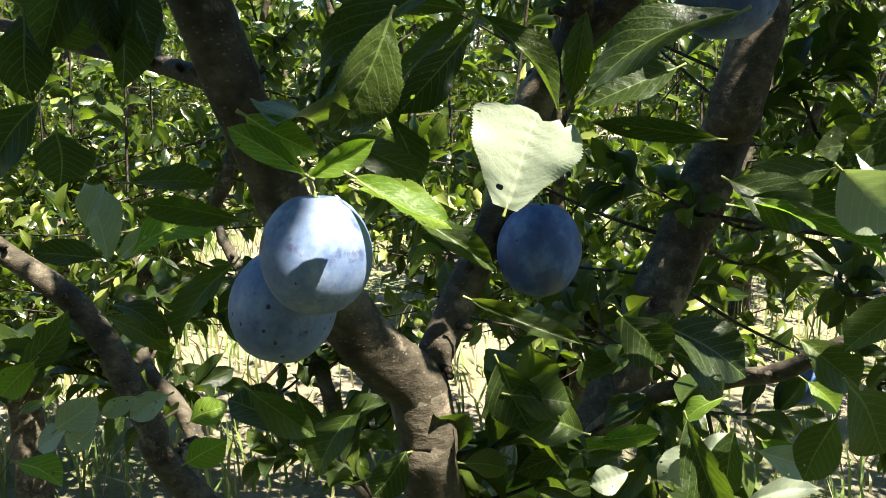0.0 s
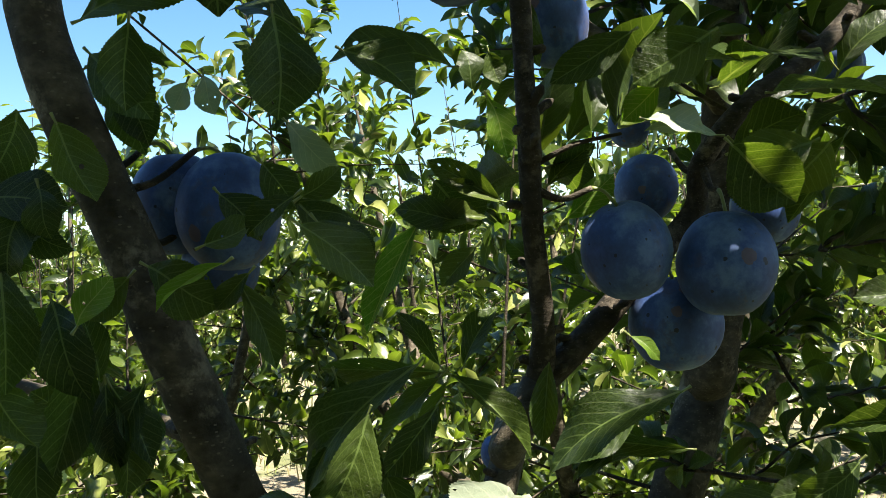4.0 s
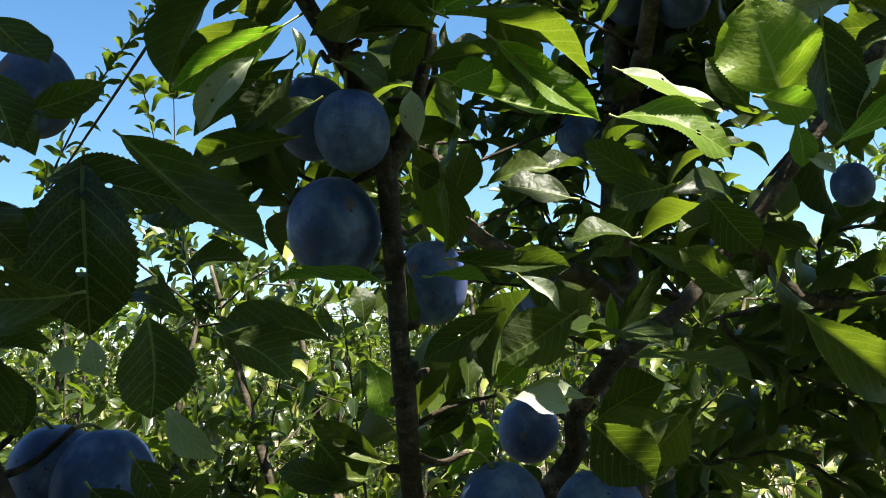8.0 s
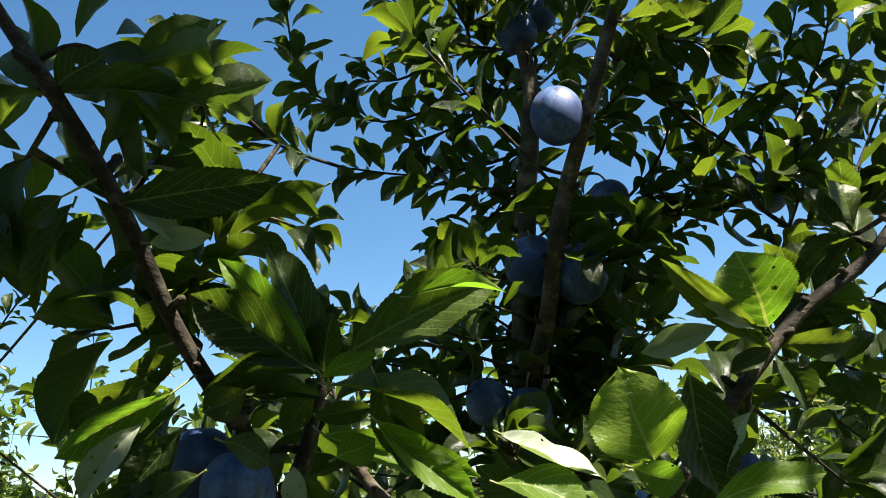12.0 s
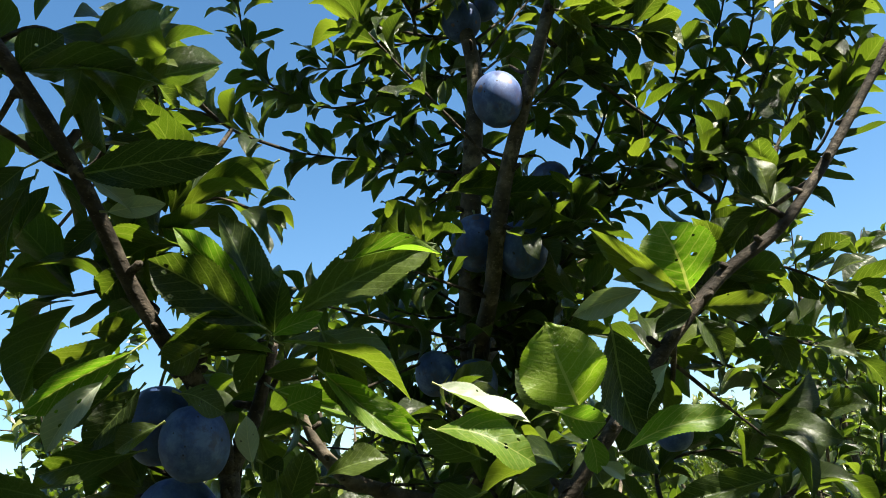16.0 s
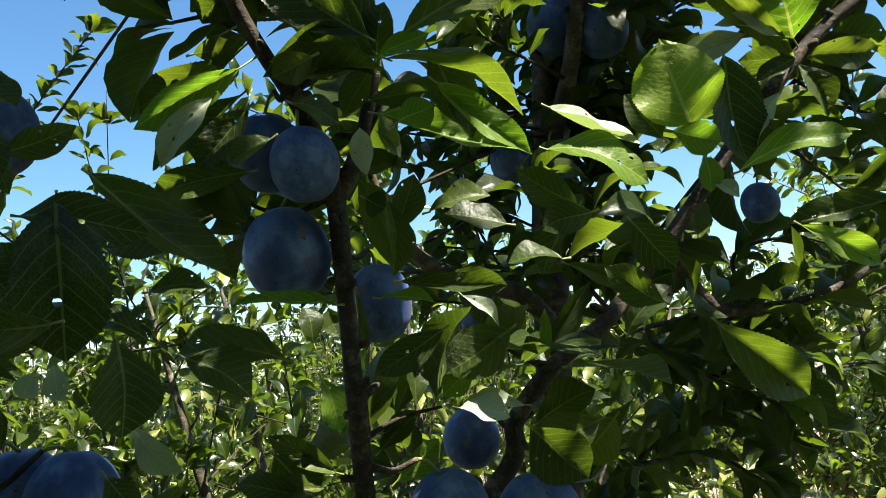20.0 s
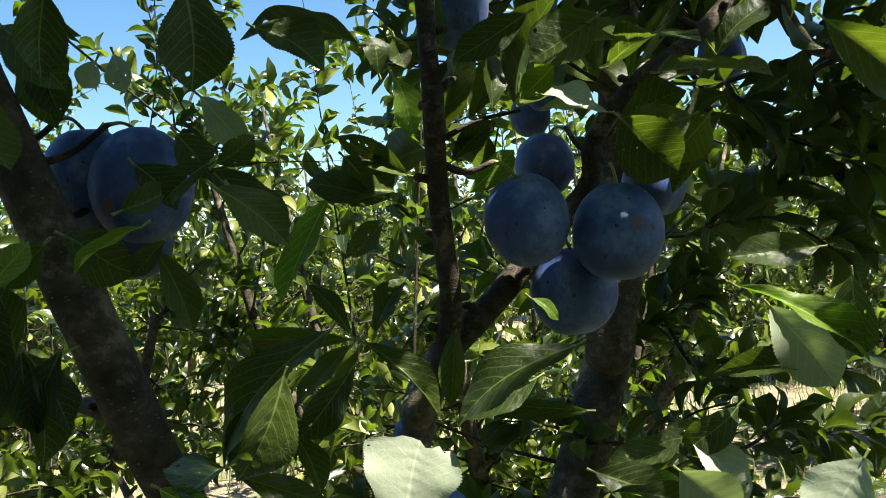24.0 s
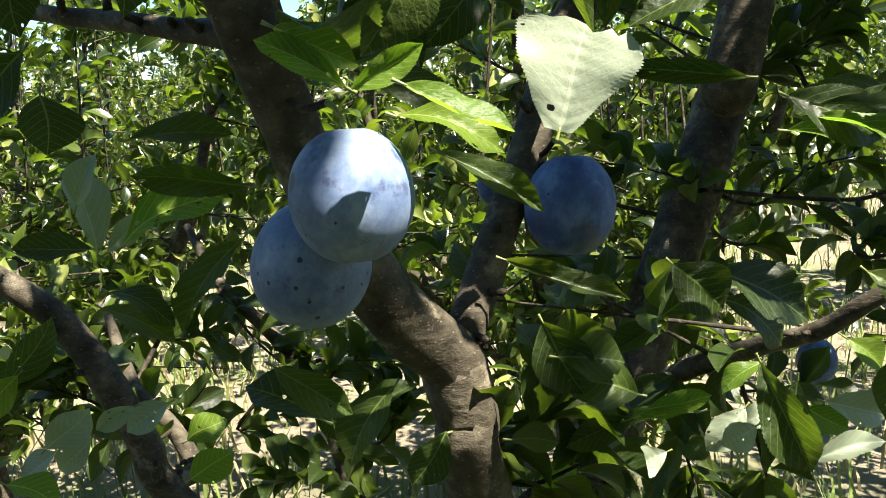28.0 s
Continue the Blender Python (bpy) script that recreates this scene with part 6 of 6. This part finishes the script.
twig([(0.307, 0.749, 2.056), (0.258, 0.770, 2.026), (0.208, 0.784, 2.012)], 0.0025, 5, 0.044, 120, 0.2)
twig([(0.254, 0.778, 2.135), (0.215, 0.797, 2.102), (0.164, 0.808, 2.101)], 0.0025, 5, 0.042, 121, 0.2)
twig([(0.296, 0.716, 2.135), (0.339, 0.697, 2.166), (0.370, 0.680, 2.198)], 0.0025, 5, 0.045, 122, 0.2)
twig([(0.343, 0.777, 1.748), (0.377, 0.770, 1.745), (0.412, 0.757, 1.764)], 0.0025, 4, 0.046, 123, 0.2)
twig([(0.333, 0.740, 1.809), (0.379, 0.732, 1.810), (0.422, 0.721, 1.840)], 0.0025, 5, 0.046, 124, 0.2)
twig([(0.483, 0.743, 1.608), (0.541, 0.732, 1.619), (0.597, 0.725, 1.601)], 0.0025, 6, 0.05, 125, 0.2)
twig([(0.530, 0.799, 1.519), (0.587, 0.794, 1.482), (0.648, 0.784, 1.481)], 0.0025, 6, 0.05, 126, 0.2)
twig([(-0.253, 0.712, 1.048), (-0.285, 0.719, 1.077), (-0.320, 0.723, 1.093)], 0.0025, 4, 0.045, 127, 0.2)
twig([(-0.289, 0.706, 1.119), (-0.329, 0.706, 1.113), (-0.365, 0.706, 1.097)], 0.0025, 5, 0.05, 131, 0.2)
twig([(-0.120, 0.940, 0.933), (-0.070, 0.939, 0.943), (-0.042, 0.946, 0.990)], 0.0025, 6, 0.048, 132, 0.2)
twig([(-0.139, 0.952, 1.001), (-0.101, 0.955, 1.029), (-0.052, 0.952, 1.026)], 0.0025, 5, 0.046, 133, 0.2)
twig([(-0.095, 0.883, 0.906), (-0.140, 0.890, 0.931), (-0.187, 0.891, 0.923)], 0.0025, 6, 0.05, 134, 0.2)
twig([(0.050, 0.735, 0.962), (0.091, 0.739, 0.977), (0.132, 0.736, 0.967)], 0.0025, 5, 0.048, 138, 0.2)
twig([(0.386, 0.813, 1.190), (0.446, 0.808, 1.215), (0.502, 0.801, 1.193)], 0.0025, 6, 0.05, 139, 0.2)
twig([(0.384, 0.866, 1.267), (0.464, 0.858, 1.273), (0.548, 0.848, 1.254)], 0.0025, 6, 0.05, 140, 0.2)
twig([(0.361, 0.764, 1.147), (0.427, 0.757, 1.153), (0.490, 0.749, 1.126)], 0.0025, 6, 0.05, 141, 0.2)
twig([(0.326, 0.900, 1.179), (0.379, 0.895, 1.213), (0.424, 0.891, 1.223)], 0.0025, 5, 0.046, 142, 0.2)
twig([(0.418, 0.804, 1.048), (0.471, 0.799, 1.056), (0.521, 0.791, 1.029)], 0.0025, 7, 0.05, 143, 0.2)
twig([(0.502, 0.907, 1.154), (0.556, 0.904, 1.176), (0.606, 0.897, 1.160)], 0.0025, 7, 0.05, 144, 0.2)
twig([(0.423, 0.748, 1.008), (0.457, 0.746, 1.022), (0.500, 0.741, 1.008)], 0.0025, 6, 0.05, 145, 0.2)
twig([(0.332, 0.635, 1.835), (0.358, 0.631, 1.827), (0.391, 0.620, 1.844)], 0.0025, 4, 0.048, 146, 0.2)
twig([(0.527, 0.653, 1.887), (0.545, 0.643, 1.907), (0.569, 0.636, 1.916)], 0.0025, 4, 0.046, 147, 0.2)
# low twigs beside the back limb
twig([(0.335, 0.620, 1.522), (0.383, 0.630, 1.491), (0.442, 0.640, 1.468)], 0.0025, 5, 0.05, 150, 0.2)
twig([(0.380, 0.700, 1.442), (0.433, 0.710, 1.457), (0.503, 0.720, 1.421)], 0.0025, 5, 0.05, 151, 0.2)
twig([(0.316, 0.660, 1.423), (0.384, 0.670, 1.425), (0.444, 0.680, 1.391)], 0.0025, 5, 0.05, 152, 0.2)
twig([(0.387, 0.600, 1.534), (0.421, 0.610, 1.506), (0.463, 0.620, 1.494)], 0.0025, 5, 0.05, 153, 0.2)

auto_rng = random.Random(77)
samples = [b for b in LIMB_POINTS if b[0].z > (0.95 if b[0].x > 0.05 else 1.3) and b[0].y > 0.6]
for p, r in samples:
    for _ in range(int(auto_rng.random() + (0.2 if p.z < 1.5 else 0.45))):
        d = Vector((auto_rng.gauss(0, 1), auto_rng.gauss(0.5, 0.7), auto_rng.uniform(-0.3, 0.9))).normalized()
        L = auto_rng.uniform(0.06, 0.26)
        if any((p + d * L - c).y < 0.06 and math.hypot((p + d * L - c).x, (p + d * L - c).z) < 0.06 for c, w in PLUMS):
            continue
        mid = p + d * L * 0.5 + Vector((0, 0, 0.01))
        twig([p, mid, p + d * L + Vector((0, 0, 0.02))], 0.002, 2 if L < 0.12 else 3, 0.046, auto_rng.randrange(9999), 0.4)

# unseen crown added overhead and towards the next tree of the row to shape the sunlight, thin over one side
over_rng = random.Random(9)
OPEN = (-0.022, 0.08, 0.25, 0.39)          # a gap left in the added crown, by its patch of sun
# gaps and clumps put into the unseen crown to sun or shade chosen places below: x, y, z, radius
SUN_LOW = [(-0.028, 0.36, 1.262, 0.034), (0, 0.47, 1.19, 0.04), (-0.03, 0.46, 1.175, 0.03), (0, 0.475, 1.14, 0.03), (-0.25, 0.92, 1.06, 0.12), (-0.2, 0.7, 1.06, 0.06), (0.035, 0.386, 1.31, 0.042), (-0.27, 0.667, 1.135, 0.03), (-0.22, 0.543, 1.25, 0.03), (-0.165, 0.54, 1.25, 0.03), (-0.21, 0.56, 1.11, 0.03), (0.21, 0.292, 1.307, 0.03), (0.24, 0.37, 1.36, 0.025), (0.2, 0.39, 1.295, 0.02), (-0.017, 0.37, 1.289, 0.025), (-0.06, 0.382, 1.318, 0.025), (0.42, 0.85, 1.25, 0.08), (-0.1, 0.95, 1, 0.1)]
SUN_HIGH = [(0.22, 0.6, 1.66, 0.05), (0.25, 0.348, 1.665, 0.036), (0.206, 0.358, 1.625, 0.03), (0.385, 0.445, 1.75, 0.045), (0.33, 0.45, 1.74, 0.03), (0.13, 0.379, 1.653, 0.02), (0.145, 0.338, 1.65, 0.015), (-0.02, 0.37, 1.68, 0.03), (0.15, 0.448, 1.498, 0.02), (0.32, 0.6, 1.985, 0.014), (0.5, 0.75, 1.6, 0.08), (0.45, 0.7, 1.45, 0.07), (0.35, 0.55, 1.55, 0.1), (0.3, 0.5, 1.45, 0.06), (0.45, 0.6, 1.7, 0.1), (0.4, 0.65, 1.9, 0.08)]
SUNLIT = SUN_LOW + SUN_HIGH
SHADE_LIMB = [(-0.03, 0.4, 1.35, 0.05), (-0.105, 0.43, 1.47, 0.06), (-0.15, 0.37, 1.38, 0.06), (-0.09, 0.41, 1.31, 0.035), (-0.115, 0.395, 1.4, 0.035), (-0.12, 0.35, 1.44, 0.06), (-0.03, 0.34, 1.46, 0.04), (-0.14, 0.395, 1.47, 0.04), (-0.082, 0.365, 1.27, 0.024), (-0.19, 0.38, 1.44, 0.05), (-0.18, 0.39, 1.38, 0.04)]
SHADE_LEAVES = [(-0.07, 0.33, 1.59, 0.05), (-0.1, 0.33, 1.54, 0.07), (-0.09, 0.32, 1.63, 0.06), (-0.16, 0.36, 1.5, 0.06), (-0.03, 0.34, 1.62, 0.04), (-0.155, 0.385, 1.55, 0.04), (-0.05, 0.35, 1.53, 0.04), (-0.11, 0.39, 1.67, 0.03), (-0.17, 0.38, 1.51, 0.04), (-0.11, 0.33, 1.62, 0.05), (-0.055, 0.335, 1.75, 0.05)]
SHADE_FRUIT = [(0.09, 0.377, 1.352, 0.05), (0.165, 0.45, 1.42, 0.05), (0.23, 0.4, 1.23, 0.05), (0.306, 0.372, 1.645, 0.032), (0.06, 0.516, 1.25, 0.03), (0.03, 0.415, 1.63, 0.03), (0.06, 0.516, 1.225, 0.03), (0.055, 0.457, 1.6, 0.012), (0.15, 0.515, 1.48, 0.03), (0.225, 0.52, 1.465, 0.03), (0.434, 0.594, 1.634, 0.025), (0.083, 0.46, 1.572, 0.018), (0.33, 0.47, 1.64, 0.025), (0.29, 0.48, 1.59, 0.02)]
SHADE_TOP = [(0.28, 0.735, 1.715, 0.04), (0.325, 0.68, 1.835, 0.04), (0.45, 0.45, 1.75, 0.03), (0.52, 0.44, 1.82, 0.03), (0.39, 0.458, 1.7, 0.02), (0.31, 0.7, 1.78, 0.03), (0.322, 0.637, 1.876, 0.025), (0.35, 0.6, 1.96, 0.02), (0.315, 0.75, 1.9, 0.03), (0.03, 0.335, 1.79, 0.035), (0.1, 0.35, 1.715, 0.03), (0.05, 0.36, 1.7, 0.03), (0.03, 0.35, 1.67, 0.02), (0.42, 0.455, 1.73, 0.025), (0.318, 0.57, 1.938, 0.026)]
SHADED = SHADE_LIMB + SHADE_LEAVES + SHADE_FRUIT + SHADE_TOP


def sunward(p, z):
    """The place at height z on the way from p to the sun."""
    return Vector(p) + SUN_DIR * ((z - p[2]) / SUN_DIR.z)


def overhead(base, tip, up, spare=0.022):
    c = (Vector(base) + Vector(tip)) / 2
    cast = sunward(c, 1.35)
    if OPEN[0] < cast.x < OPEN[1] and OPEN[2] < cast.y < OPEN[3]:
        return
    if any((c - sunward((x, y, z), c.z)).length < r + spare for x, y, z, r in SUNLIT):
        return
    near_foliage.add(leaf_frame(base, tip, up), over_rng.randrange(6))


# unseen bough added to carry the shading boughs
limb("limb", [CROTCH, (-0.70, 0.72, 1.15), (-0.95, 0.82, 1.95), (-0.65, 0.92, 2.62), (0.2, 0.95, 2.72), (1.1, 0.9, 2.66)], [0.035, 0.028, 0.022, 0.016, 0.012, 0.006])
OVER_POINTS = []
for i in range(19):
    x0 = -0.75 + i * 0.105
    side = over_rng.gauss(0, 0.02)
    reach = over_rng.uniform(-0.62, -0.48)
    bend = over_rng.gauss(0, 0.04)
    for _ in range(8):          # the added bough is shifted to keep its shadow off the paired plums
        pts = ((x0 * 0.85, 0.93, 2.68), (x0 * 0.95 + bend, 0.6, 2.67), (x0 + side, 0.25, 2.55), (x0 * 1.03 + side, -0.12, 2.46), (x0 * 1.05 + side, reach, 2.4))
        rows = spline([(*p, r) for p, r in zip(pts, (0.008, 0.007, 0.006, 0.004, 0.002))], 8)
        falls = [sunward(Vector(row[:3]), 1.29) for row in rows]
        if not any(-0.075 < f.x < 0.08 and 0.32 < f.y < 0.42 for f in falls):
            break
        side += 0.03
    part("limb", tube("limb", rows, 6), M_twig, tree)
    for row in rows[2:]:
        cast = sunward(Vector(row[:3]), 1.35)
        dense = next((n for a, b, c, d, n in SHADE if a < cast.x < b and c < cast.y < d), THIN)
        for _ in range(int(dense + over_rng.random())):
            at = Vector(row[:3]) + Vector((over_rng.gauss(0, 0.05), over_rng.gauss(0, 0.05), abs(over_rng.gauss(0, 0.06))))
            spray(over_rng, at, (over_rng.gauss(0, 1), over_rng.gauss(0, 1), 0.6), 6, 0.066, overhead)
    OVER_POINTS.extend(Vector(row[:3]) for row in rows)
# leaf clumps added out of view, towards the sun, to shade each place
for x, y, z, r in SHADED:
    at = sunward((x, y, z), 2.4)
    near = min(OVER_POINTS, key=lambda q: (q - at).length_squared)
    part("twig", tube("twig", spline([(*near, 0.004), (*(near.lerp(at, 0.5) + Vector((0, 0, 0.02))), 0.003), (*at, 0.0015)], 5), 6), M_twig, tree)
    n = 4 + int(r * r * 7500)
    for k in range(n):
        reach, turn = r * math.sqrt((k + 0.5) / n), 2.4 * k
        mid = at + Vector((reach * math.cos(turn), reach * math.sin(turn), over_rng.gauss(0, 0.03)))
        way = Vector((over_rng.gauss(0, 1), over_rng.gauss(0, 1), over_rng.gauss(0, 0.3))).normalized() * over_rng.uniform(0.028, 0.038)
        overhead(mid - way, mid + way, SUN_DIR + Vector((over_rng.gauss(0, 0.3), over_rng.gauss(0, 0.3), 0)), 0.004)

# unseen crown added behind the walker's head to hold back sky light
for i in range(12):
    x0 = -1.5 + i * 0.27
    pts = ((x0 * 0.9, -1.75, 2.1 + over_rng.gauss(0, 0.1)), (x0, -1.3, 2.55 + over_rng.gauss(0, 0.1)), (x0 + over_rng.gauss(0, 0.1), -0.85, 2.7 + over_rng.gauss(0, 0.1)), (x0 + over_rng.gauss(0, 0.1), -0.5, 2.6))
    rows = spline([(*p, r) for p, r in zip(pts, (0.012, 0.009, 0.006, 0.002))], 7)
    part("limb", tube("limb", rows, 6), M_twig, tree)
    for row in rows[1:]:
        for _ in range(4):
            at = Vector(row[:3]) + Vector((over_rng.gauss(0, 0.09), over_rng.gauss(0, 0.06), over_rng.gauss(0, 0.12)))
            if at.y < -0.68:
                spray(over_rng, at, (over_rng.gauss(0, 1), over_rng.gauss(0, 1), 0.4), 6, 0.075, overhead)
crown = part("crown", near_foliage.mesh("crown", M_leaf_stuff), None, tree)
tagged(crown, "dense green plum leaves in rosettes, with unseen shade foliage added overhead", kind="stuff")
